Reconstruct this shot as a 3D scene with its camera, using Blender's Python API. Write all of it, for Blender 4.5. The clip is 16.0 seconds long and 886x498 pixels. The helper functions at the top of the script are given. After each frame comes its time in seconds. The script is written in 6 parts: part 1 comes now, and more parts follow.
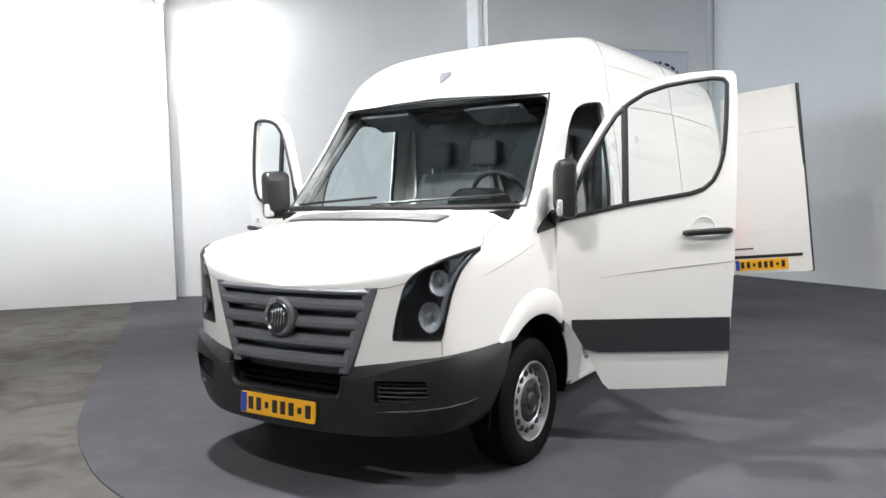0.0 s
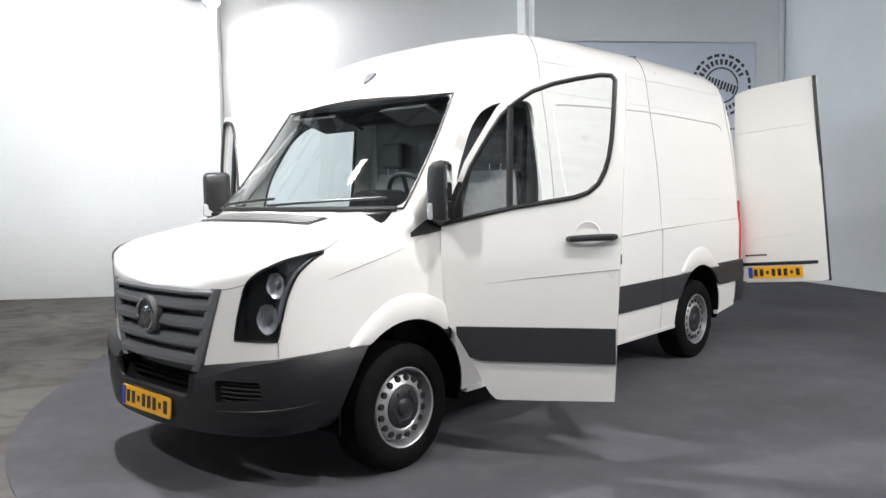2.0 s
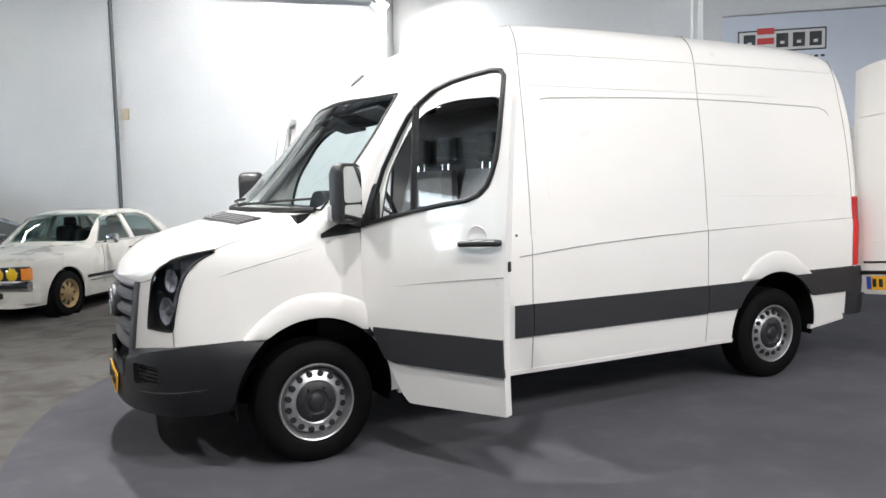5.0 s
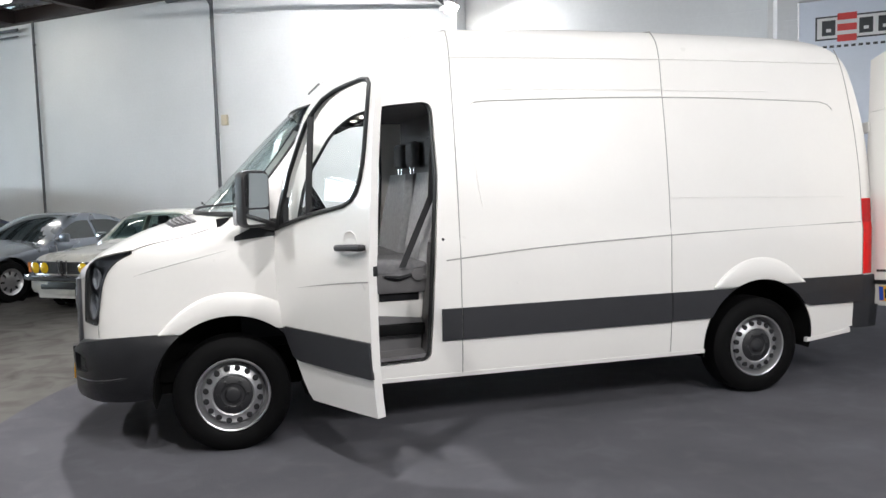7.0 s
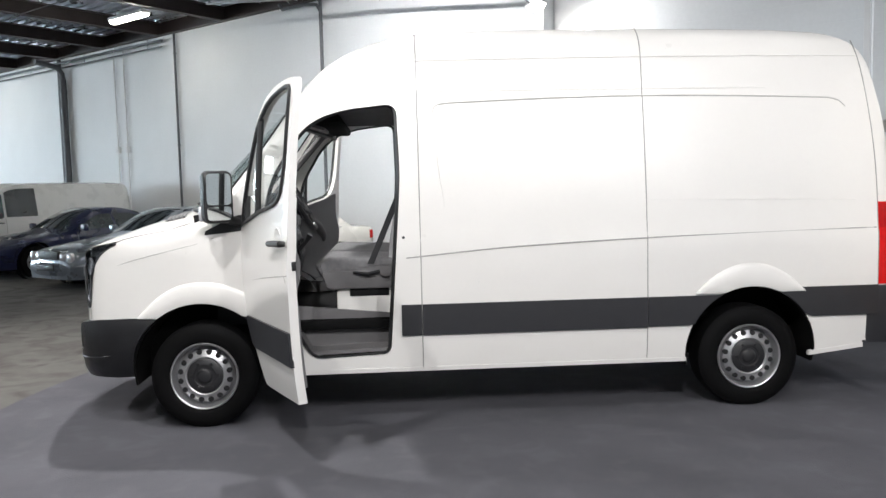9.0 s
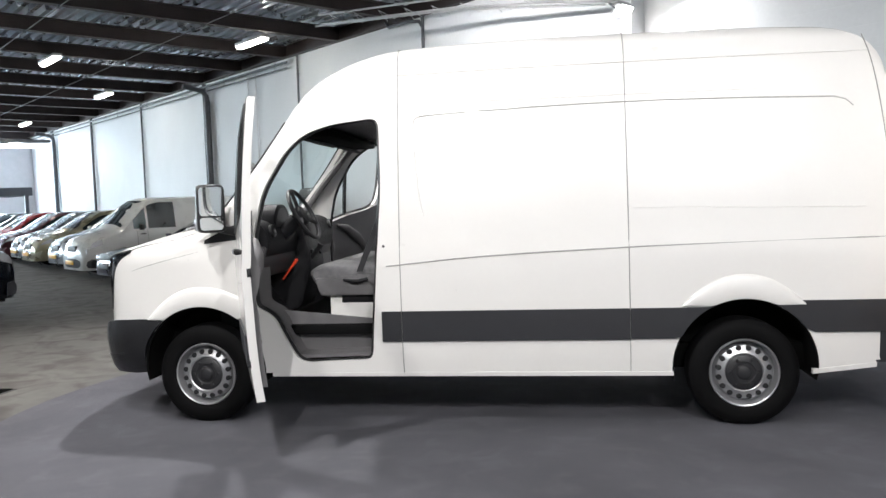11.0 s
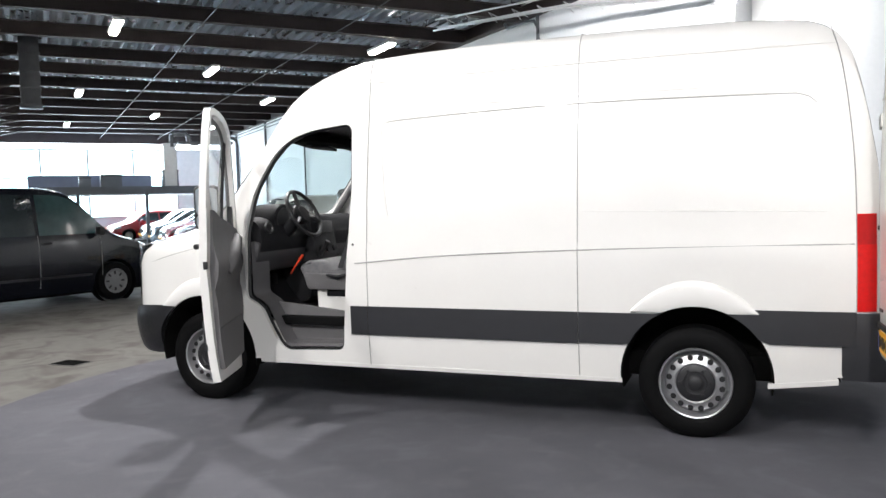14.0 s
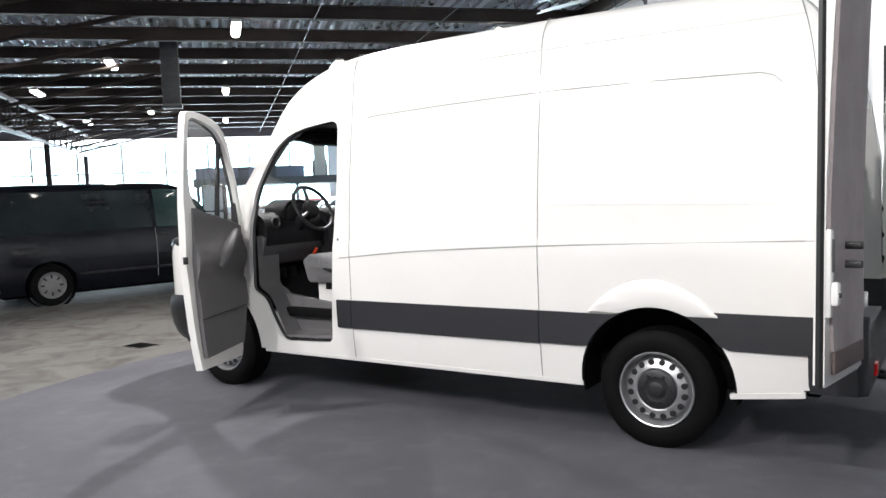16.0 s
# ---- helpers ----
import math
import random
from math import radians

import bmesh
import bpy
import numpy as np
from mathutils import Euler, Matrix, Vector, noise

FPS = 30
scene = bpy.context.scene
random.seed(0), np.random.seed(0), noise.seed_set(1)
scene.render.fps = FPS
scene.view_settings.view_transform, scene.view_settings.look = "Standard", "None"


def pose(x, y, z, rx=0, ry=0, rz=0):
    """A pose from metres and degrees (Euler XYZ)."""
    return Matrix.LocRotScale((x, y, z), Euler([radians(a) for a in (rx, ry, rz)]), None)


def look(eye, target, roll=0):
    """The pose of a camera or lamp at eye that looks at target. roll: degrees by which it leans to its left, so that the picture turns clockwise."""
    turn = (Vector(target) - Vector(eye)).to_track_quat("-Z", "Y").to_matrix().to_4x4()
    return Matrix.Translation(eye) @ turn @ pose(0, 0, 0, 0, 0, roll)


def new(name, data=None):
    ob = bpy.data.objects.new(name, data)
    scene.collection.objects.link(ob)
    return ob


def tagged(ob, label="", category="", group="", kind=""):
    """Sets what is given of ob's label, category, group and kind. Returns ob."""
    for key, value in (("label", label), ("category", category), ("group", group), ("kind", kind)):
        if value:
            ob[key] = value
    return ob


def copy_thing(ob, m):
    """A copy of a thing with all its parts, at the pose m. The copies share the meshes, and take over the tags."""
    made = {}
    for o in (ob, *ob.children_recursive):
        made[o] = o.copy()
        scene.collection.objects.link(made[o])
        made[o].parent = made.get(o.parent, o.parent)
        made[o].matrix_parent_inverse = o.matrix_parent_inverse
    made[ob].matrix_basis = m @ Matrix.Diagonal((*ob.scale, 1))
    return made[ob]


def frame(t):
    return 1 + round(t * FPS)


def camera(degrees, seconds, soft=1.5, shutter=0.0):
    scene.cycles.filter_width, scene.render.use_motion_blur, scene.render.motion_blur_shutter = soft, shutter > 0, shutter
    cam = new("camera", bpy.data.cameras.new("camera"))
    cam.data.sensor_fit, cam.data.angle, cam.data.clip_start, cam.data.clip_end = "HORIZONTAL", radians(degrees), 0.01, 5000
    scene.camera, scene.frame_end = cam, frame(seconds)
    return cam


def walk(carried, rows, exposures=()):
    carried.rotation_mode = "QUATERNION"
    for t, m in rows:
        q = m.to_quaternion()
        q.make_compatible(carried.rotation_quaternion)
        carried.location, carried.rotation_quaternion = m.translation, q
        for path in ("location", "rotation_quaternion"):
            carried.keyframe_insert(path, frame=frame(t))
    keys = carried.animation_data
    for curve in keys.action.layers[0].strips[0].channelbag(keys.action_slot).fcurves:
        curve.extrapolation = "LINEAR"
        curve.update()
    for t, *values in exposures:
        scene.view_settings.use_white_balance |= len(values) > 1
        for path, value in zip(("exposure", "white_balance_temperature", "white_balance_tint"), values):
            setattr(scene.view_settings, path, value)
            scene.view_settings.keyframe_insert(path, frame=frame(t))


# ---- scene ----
cam = camera(59.0, 16.0)
PATH = [
    (0, (-2.85, -2.843, 1.512), (-1.168, -1.769, 1.368), -1.3),
    (0.5, (-2.629, -3.145, 1.51), (-0.977, -2.027, 1.369), -1.5),
    (1, (-2.423, -3.419, 1.506), (-0.8, -2.259, 1.365), -1.2),
    (1.5, (-2.201, -3.66, 1.518), (-0.689, -2.36, 1.366), -0.8),
    (2, (-1.954, -3.925, 1.515), (-0.476, -2.585, 1.37), -1.0),
    (2.5, (-1.727, -4.16, 1.534), (-0.35, -2.717, 1.392), -1.3),
    (3, (-1.473, -4.357, 1.526), (-0.203, -2.82, 1.375), -1.2),
    (3.5, (-1.196, -4.576, 1.544), (-0.002, -2.98, 1.387), -1.2),
    (6, (0.341, -5.453, 1.567), (1.05, -3.59, 1.398), -1.3),
    (6.5, (0.682, -5.601, 1.571), (1.315, -3.711, 1.403), -1.4),
    (7, (1.012, -5.732, 1.572), (1.541, -3.81, 1.408), -1.6),
    (7.5, (1.32, -5.845, 1.575), (1.727, -3.894, 1.411), -1.4),
    (8, (1.631, -5.935, 1.551), (1.944, -3.966, 1.387), -1.3),
    (8.5, (1.941, -6.018, 1.56), (2.165, -4.037, 1.399), -1.5),
    (9, (2.258, -6.085, 1.561), (2.384, -4.095, 1.399), -1.3),
    (11.5, (3.707, -6.157, 1.522), (3.384, -4.186, 1.407), -1.7),
    (12, (3.953, -6.142, 1.521), (3.571, -4.181, 1.414), -1.4),
    (12.5, (4.214, -6.14, 1.522), (3.687, -4.214, 1.411), -1.7),
    (13, (4.426, -6.077, 1.512), (3.904, -4.15, 1.387), -1.2),
    (13.5, (4.708, -6.032, 1.519), (4.055, -4.146, 1.391), -2.1),
    (14, (4.978, -5.975, 1.505), (4.25, -4.116, 1.389), -1.5),
    (14.5, (5.269, -5.861, 1.509), (4.517, -4.012, 1.391), -1.9),
    (15, (5.521, -5.717, 1.512), (4.658, -3.919, 1.362), -1.7),
    (15.5, (5.821, -5.52, 1.527), (4.925, -3.737, 1.385), -2.1),
    (16, (6.133, -5.313, 1.535), (5.028, -3.652, 1.392), -2.4),
]
EXPOSURE = [(0, -0.02), (2, -0.1), (4, -0.15), (7, -0.2), (9.5, -0.15), (12.5, 0.0), (14.5, 0.05), (16, 0.15)]
walk(cam, [(t, look(eye, target, roll)) for t, eye, target, roll in PATH], EXPOSURE)

# ---- world and light ----
HALL = pose(11.89, -0.19, 0, 0, 0, 139)  # u along the long wall, v from it into the hall


def hp(u, v, z=0.0):
    return HALL @ Vector((u, v, z))


world = bpy.data.worlds.new("world")
world.use_nodes = True
scene.world = world
world.node_tree.nodes["Background"].inputs[0].default_value = (0.75, 0.87, 1.0, 1)
world.node_tree.nodes["Background"].inputs[1].default_value = 0.9


def lamp(name, kind, at, to, energy, colour, size=0.15, angle=95, blend=0.6):
    data = bpy.data.lights.new(name, kind)
    data.energy, data.color = energy, colour
    if kind == "SPOT":
        data.spot_size, data.spot_blend, data.shadow_soft_size = radians(angle), blend, size
    else:
        data.shape, data.size, data.size_y = "RECTANGLE", size[0], size[1]
    ob = new(name, data)
    ob.matrix_world = look(at, to)
    return ob


WARM = (1.0, 0.985, 0.985)
FLOODS = [  # place, aim, watts
    ((4.73, 6.60, 4.33), (7.2, 4.4, 1.6), 400),
    (tuple(hp(11.3, 3.0, 4.85)), tuple(hp(12.8, -0.6, 1.6)), 880),
    ((0.35, 1.35, 4.95), (0.2, 0.2, 1.0), 1250),
    ((-3.3, -0.8, 4.9), (0.4, -0.3, 0.8), 740),
    ((0.65, -3.2, 4.9), (1.9, -1.2, 0.9), 520),
    ((2.3, -6.9, 4.9), (2.4, -3.4, 0.0), 980),
    ((5.6, -8.3, 4.9), (5.2, -4.6, 0.0), 1080),
    ((9.3, -7.7, 4.9), (7.2, -4.2, 0.0), 560),
]
for at, to, watts in FLOODS:
    lamp("flood_beam", "SPOT", at, to, watts, WARM, 0.06, 125, 0.7)

lamp("glazing_daylight", "AREA", hp(45.7, 15, 3.2), hp(0, 15, 4.2), 5000, (0.76, 0.88, 1.0), (28, 3.2))

# ---- materials ----


def material(name, colour, rough=0.5, metal=0.0, coat=0.0, var=0.06, scale=8.0, fine=60.0, bump=0.0, bump_scale=200.0, spec=0.5, rand=0.0):
    """Base colour with two scales of variation, and a fine relief."""
    m = bpy.data.materials.new(name)
    m.use_nodes = True
    nt = m.node_tree
    b = nt.nodes["Principled BSDF"]
    b.inputs["Roughness"].default_value = rough
    b.inputs["Metallic"].default_value = metal
    b.inputs["Coat Weight"].default_value = coat
    b.inputs["Coat Roughness"].default_value = 0.04
    b.inputs["Specular IOR Level"].default_value = spec
    tc = nt.nodes.new("ShaderNodeTexCoord")

    def noise_at(sc, detail):
        n = nt.nodes.new("ShaderNodeTexNoise")
        n.inputs["Scale"].default_value, n.inputs["Detail"].default_value = sc, detail
        nt.links.new(tc.outputs["Object"], n.inputs["Vector"])
        return n.outputs["Fac"]

    a, f = noise_at(scale, 4), noise_at(fine, 3)
    mix = nt.nodes.new("ShaderNodeMath")
    mix.operation = "MULTIPLY_ADD"
    mix.inputs[1].default_value = 0.4
    nt.links.new(f, mix.inputs[0])
    nt.links.new(a, mix.inputs[2])
    ramp = nt.nodes.new("ShaderNodeMapRange")
    ramp.inputs["From Min"].default_value, ramp.inputs["From Max"].default_value = 0.45, 0.95
    ramp.inputs["To Min"].default_value, ramp.inputs["To Max"].default_value = 1 - var, 1 + var
    nt.links.new(mix.outputs[0], ramp.inputs["Value"])
    hsv = nt.nodes.new("ShaderNodeHueSaturation")
    hsv.inputs["Color"].default_value = (*colour, 1)
    nt.links.new(ramp.outputs[0], hsv.inputs["Value"])
    nt.links.new(hsv.outputs[0], b.inputs["Base Color"])
    rr = nt.nodes.new("ShaderNodeMapRange")
    rr.inputs["To Min"].default_value, rr.inputs["To Max"].default_value = max(0, rough - 0.06), min(1, rough + 0.06)
    nt.links.new(a, rr.inputs["Value"])
    nt.links.new(rr.outputs[0], b.inputs["Roughness"])
    if bump:
        bp = nt.nodes.new("ShaderNodeBump")
        bp.inputs["Strength"].default_value, bp.inputs["Distance"].default_value = bump, 0.004
        nt.links.new(noise_at(bump_scale, 2), bp.inputs["Height"])
        nt.links.new(bp.outputs[0], b.inputs["Normal"])
    return m


def emitter(name, colour, strength):
    m = bpy.data.materials.new(name)
    m.use_nodes = True
    b = m.node_tree.nodes["Principled BSDF"]
    b.inputs["Base Color"].default_value = (*colour, 1)
    b.inputs["Emission Color"].default_value = (*colour, 1)
    b.inputs["Emission Strength"].default_value = strength
    return m


def glass(name, colour, alpha=0.75):
    """Thin pane: mostly clear, with a mirror-like gloss."""
    m = bpy.data.materials.new(name)
    m.use_nodes = True
    nt = m.node_tree
    nt.nodes.remove(nt.nodes["Principled BSDF"])
    tr, gl, mx, lw, pw, sc = (nt.nodes.new(k) for k in ("ShaderNodeBsdfTransparent", "ShaderNodeBsdfGlossy", "ShaderNodeMixShader", "ShaderNodeLayerWeight", "ShaderNodeMath", "ShaderNodeMath"))
    tr.inputs[0].default_value = (*[c * alpha for c in colour], 1)
    gl.inputs["Roughness"].default_value = 0.01
    lw.inputs["Blend"].default_value = 0.5
    pw.operation, sc.operation = "POWER", "MULTIPLY_ADD"
    pw.inputs[1].default_value = 5.0
    sc.inputs[1].default_value, sc.inputs[2].default_value = 0.92, 0.06
    nt.links.new(lw.outputs["Facing"], pw.inputs[0])
    nt.links.new(pw.outputs[0], sc.inputs[0])
    nt.links.new(sc.outputs[0], mx.inputs[0])
    nt.links.new(tr.outputs[0], mx.inputs[1])
    nt.links.new(gl.outputs[0], mx.inputs[2])
    nt.links.new(mx.outputs[0], nt.nodes["Material Output"].inputs["Surface"])
    return m


PAINT = material("white_paint", (0.765, 0.75, 0.722), 0.30, 0, 0.7, 0.015, 3, 40)
BUMPER = material("bumper_plastic", (0.0156, 0.016, 0.0179), 0.37, 0, 0, 0.15, 9, 150, 0.2, 900, 0.3)
PLASTIC = material("grey_black_plastic", (0.023, 0.0235, 0.027), 0.45, 0, 0, 0.08, 12, 150, 0.25, 900)
BLACK = material("black_rubber_trim", (0.012, 0.012, 0.013), 0.45, 0, 0, 0.1, 15, 90)
RUBBER = material("tyre_rubber", (0.003, 0.003, 0.0033), 0.72, 0, 0, 0.15, 20, 160, 0.3, 300, 0.12)
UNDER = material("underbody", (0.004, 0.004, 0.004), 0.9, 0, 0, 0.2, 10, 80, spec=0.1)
STEEL = material("rim_silver", (0.43, 0.43, 0.44), 0.34, 0.7, 0, 0.06, 20, 200)
SLAT = material("grille_grey_plastic", (0.11, 0.113, 0.124), 0.42, 0, 0, 0.08, 12, 150, 0.25, 900)
CAP = material("hub_plastic", (0.016, 0.016, 0.018), 0.5, 0, 0, 0.1, 20, 200)
CHROME = material("chrome", (0.75, 0.75, 0.76), 0.12, 1.0, 0, 0.03, 20, 100)
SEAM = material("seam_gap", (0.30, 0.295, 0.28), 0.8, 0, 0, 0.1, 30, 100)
# grey for the shade along creases in the white bodywork, painted as lines
CREASE_SHADE = material("crease_shade", (0.37, 0.365, 0.35), 0.7, 0, 0, 0.1, 30, 100)
RED = material("tail_red", (0.62, 0.006, 0.006), 0.2, 0, 0.1, 0.1, 40, 150, spec=0.25)
ORANGE = material("plate_yellow", (0.85, 0.42, 0.015), 0.35, 0, 0, 0.04, 20, 100)
BLUE = material("plate_blue", (0.02, 0.07, 0.42), 0.35, 0, 0, 0.04, 20, 100)
INK = material("plate_ink", (0.012, 0.012, 0.012), 0.5, 0, 0, 0.04, 20, 100)
GREYTRIM = material("grey_trim", (0.118, 0.114, 0.116), 0.62, 0, 0, 0.08, 10, 120, 0.3, 700)
DASHGREY = material("dash_grey", (0.055, 0.054, 0.057), 0.6, 0, 0, 0.08, 10, 120, 0.3, 700)
DARKTRIM = material("dark_dash", (0.010, 0.010, 0.0115), 0.55, 0, 0, 0.1, 10, 120, 0.3, 700, 0.2)
FABRIC = material("seat_fabric", (0.155, 0.153, 0.157), 0.92, 0, 0, 0.18, 30, 260, 0.6, 500)
FABRIC2 = material("seat_fabric_light", (0.34, 0.34, 0.345), 0.92, 0, 0, 0.15, 30, 260, 0.6, 500)
BELT = material("belt_webbing", (0.02, 0.02, 0.022), 0.8, 0, 0, 0.1, 40, 300)
REDLEVER = material("red_strap", (0.75, 0.06, 0.02), 0.5, 0, 0, 0.1, 40, 200)
PLY = material("door_lining", (0.36, 0.31, 0.305), 0.7, 0, 0, 0.15, 4, 60, 0.2, 200)
CLEAR = glass("window_glass", (0.86, 0.97, 0.97), 0.9)
SIDEGLASS = glass("side_glass", (0.96, 0.995, 0.985), 0.96)
TINT = glass("tinted_glass", (0.75, 0.86, 0.84), 0.85)
DARKGLASS = material("dark_car_glass", (0.02, 0.028, 0.03), 0.06, 0, 0.6, 0.2, 3, 30)
MIRROR = material("mirror_glass", (0.8, 0.82, 0.83), 0.03, 1.0, 0, 0.01, 5, 30)
LENS = glass("lamp_lens", (0.93, 0.96, 1.0), 0.66)
REFLECT = material("lamp_reflector", (0.68, 0.68, 0.70), 0.25, 0.5, 0, 0.05, 30, 100)
RED2 = material("tail_red_deep", (0.42, 0.005, 0.006), 0.2, 0, 0.1, 0.1, 40, 150, spec=0.25)
FIN = material("intake_grey", (0.19, 0.19, 0.195), 0.5, 0, 0, 0.08, 12, 150)
PLY2 = material("lower_lining_brown", (0.13, 0.095, 0.09), 0.7, 0, 0, 0.15, 4, 60, 0.2, 200)
AMBER = material("amber_lens", (0.9, 0.3, 0.05), 0.2, 0, 0.4, 0.05, 30, 100)
BEAM = material("beam_paint", (0.038, 0.028, 0.027), 0.6, 0.1, 0, 0.25, 2, 30)
GALV = material("galvanised_deck", (0.66, 0.70, 0.76), 0.28, 0.7, 0, 0.22, 1.5, 25)
PIPE = material("pipe_dark", (0.10, 0.105, 0.115), 0.5, 0.2, 0, 0.2, 4, 60)
PIPEWHITE = material("pipe_white", (0.72, 0.72, 0.72), 0.5, 0, 0, 0.05, 4, 60)
ALU = material("aluminium", (0.65, 0.65, 0.66), 0.35, 0.8, 0, 0.08, 10, 90)
TUBE = emitter("tube_glow", (1.0, 0.95, 0.85), 45)
HALO = emitter("flood_glow", (1.0, 0.97, 0.92), 40)
DAY = emitter("daylight", (0.84, 0.93, 1.0), 9.0)
GRATE = material("grate_iron", (0.05, 0.05, 0.05), 0.6, 0.6, 0, 0.3, 20, 100)
CREAM = material("cream_plastic", (0.62, 0.56, 0.42), 0.5, 0, 0, 0.05, 20, 100)
BANNER = material("banner_film", (0.66, 0.71, 0.80), 0.35, 0, 0.1, 0.04, 1.5, 30)
SIGNRED = material("sign_red", (0.60, 0.03, 0.03), 0.4, 0, 0, 0.05, 10, 60)
SIGNINK = material("sign_ink", (0.03, 0.035, 0.04), 0.4, 0, 0, 0.1, 10, 60)


def wall_material():
    m = material("painted_block_wall", (0.735, 0.75, 0.76), 0.55, 0, 0, 0.05, 0.7, 20)
    nt = m.node_tree
    b = nt.nodes["Principled BSDF"]
    tc = nt.nodes["Texture Coordinate"]
    mp = nt.nodes.new("ShaderNodeMapping")
    mp.inputs["Rotation"].default_value = (radians(90), 0, 0)
    br = nt.nodes.new("ShaderNodeTexBrick")
    br.inputs["Scale"].default_value = 1.0
    br.inputs["Brick Width"].default_value, br.inputs["Row Height"].default_value = 0.9, 0.3
    br.inputs["Mortar Size"].default_value, br.inputs["Mortar Smooth"].default_value = 0.006, 0.6
    br.inputs["Color1"].default_value = br.inputs["Color2"].default_value = (1, 1, 1, 1)
    br.inputs["Mortar"].default_value = (0, 0, 0, 1)
    nt.links.new(tc.outputs["Object"], mp.inputs[0])
    nt.links.new(mp.outputs[0], br.inputs[0])
    n = nt.nodes.new("ShaderNodeTexNoise")
    n.inputs["Scale"].default_value, n.inputs["Detail"].default_value = 25, 5
    nt.links.new(tc.outputs["Object"], n.inputs[0])
    add = nt.nodes.new("ShaderNodeMath")
    add.operation = "MULTIPLY_ADD"
    add.inputs[1].default_value = 0.35
    nt.links.new(n.outputs["Fac"], add.inputs[0])
    nt.links.new(br.outputs["Color"], add.inputs[2])
    bp = nt.nodes.new("ShaderNodeBump")
    bp.inputs["Strength"].default_value, bp.inputs["Distance"].default_value = 0.35, 0.004
    nt.links.new(add.outputs[0], bp.inputs["Height"])
    nt.links.new(bp.outputs[0], b.inputs["Normal"])
    return m


def concrete_material():
    m = material("worn_concrete", (0.110, 0.105, 0.098), 0.8, 0, 0, 0.22, 0.9, 9, 0.15, 60, 0.2)
    nt = m.node_tree
    tc, b = nt.nodes["Texture Coordinate"], nt.nodes["Principled BSDF"]
    n = nt.nodes.new("ShaderNodeTexNoise")
    n.inputs["Scale"].default_value, n.inputs["Detail"].default_value, n.inputs["Distortion"].default_value = 2.2, 9, 1.2
    nt.links.new(tc.outputs["Object"], n.inputs[0])
    cr = nt.nodes.new("ShaderNodeValToRGB")
    cr.color_ramp.elements[0].position, cr.color_ramp.elements[0].color = 0.33, (0.45, 0.42, 0.40, 1)
    cr.color_ramp.elements[1].position, cr.color_ramp.elements[1].color = 0.56, (1, 1, 1, 1)
    nt.links.new(n.outputs["Fac"], cr.inputs[0])
    mul = nt.nodes.new("ShaderNodeMix")
    mul.data_type, mul.blend_type = "RGBA", "MULTIPLY"
    mul.inputs["Factor"].default_value = 0.75
    old = b.inputs["Base Color"].links[0].from_socket
    nt.links.new(old, mul.inputs["A"])
    nt.links.new(cr.outputs[0], mul.inputs["B"])
    nt.links.new(mul.outputs["Result"], b.inputs["Base Color"])
    return m


WALL = wall_material()
CONCRETE = concrete_material()


def carpet_material():
    """Charcoal carpet with paler trodden and dusty patches."""
    m = material("charcoal_carpet", (0.082, 0.081, 0.092), 0.95, 0, 0, 0.14, 1.1, 300, 0.9, 420, 0.2)
    nt = m.node_tree
    tc, b = nt.nodes["Texture Coordinate"], nt.nodes["Principled BSDF"]
    old = b.inputs["Base Color"].links[0].from_socket
    for sc, lo_, hi_, fac in ((0.55, 0.42, 0.66, 0.22), (5.0, 0.50, 0.72, 0.16)):
        n = nt.nodes.new("ShaderNodeTexNoise")
        n.inputs["Scale"].default_value, n.inputs["Detail"].default_value, n.inputs["Distortion"].default_value = sc, 6, 0.6
        nt.links.new(tc.outputs["Object"], n.inputs[0])
        r = nt.nodes.new("ShaderNodeMapRange")
        r.inputs["From Min"].default_value, r.inputs["From Max"].default_value = lo_, hi_
        r.inputs["To Min"].default_value, r.inputs["To Max"].default_value = 1.0, 1.0 + fac
        nt.links.new(n.outputs["Fac"], r.inputs["Value"])
        h = nt.nodes.new("ShaderNodeHueSaturation")
        nt.links.new(old, h.inputs["Color"])
        nt.links.new(r.outputs[0], h.inputs["Value"])
        old = h.outputs[0]
    nt.links.new(old, b.inputs["Base Color"])
    return m


CARPET = carpet_material()

# ---- mesh helpers ----


def link(name, me, mat, parent=None, label="", smooth=True):
    if isinstance(me, bmesh.types.BMesh):
        bm, me = me, bpy.data.meshes.new(name)
        bmesh.ops.recalc_face_normals(bm, faces=bm.faces)
        bm.to_mesh(me)
        bm.free()
    if mat and not me.materials:
        me.materials.append(mat)
    if smooth:
        me.shade_smooth()
        me.set_sharp_from_angle(angle=radians(35))
    ob = new(name, me)
    if parent:
        ob.parent = parent
    if label:
        tagged(ob, label)
    return ob


def part(name, bm, mat, parent, label="", smooth=True):
    return link(name, bm, mat, parent, label, smooth)


def thing(name, label, category, m=None, group="", kind=""):
    ob = new(name)
    ob.empty_display_size = 0.1
    if m is not None:
        ob.matrix_basis = m
    return tagged(ob, label, category, group, kind)


def setting(name, bm, mat, label, m=None, smooth=True):
    ob = link(name, bm, mat, None, label, smooth)
    if m is not None:
        ob.matrix_basis = m
    return tagged(ob, kind="structure", category=name.split("_")[0])


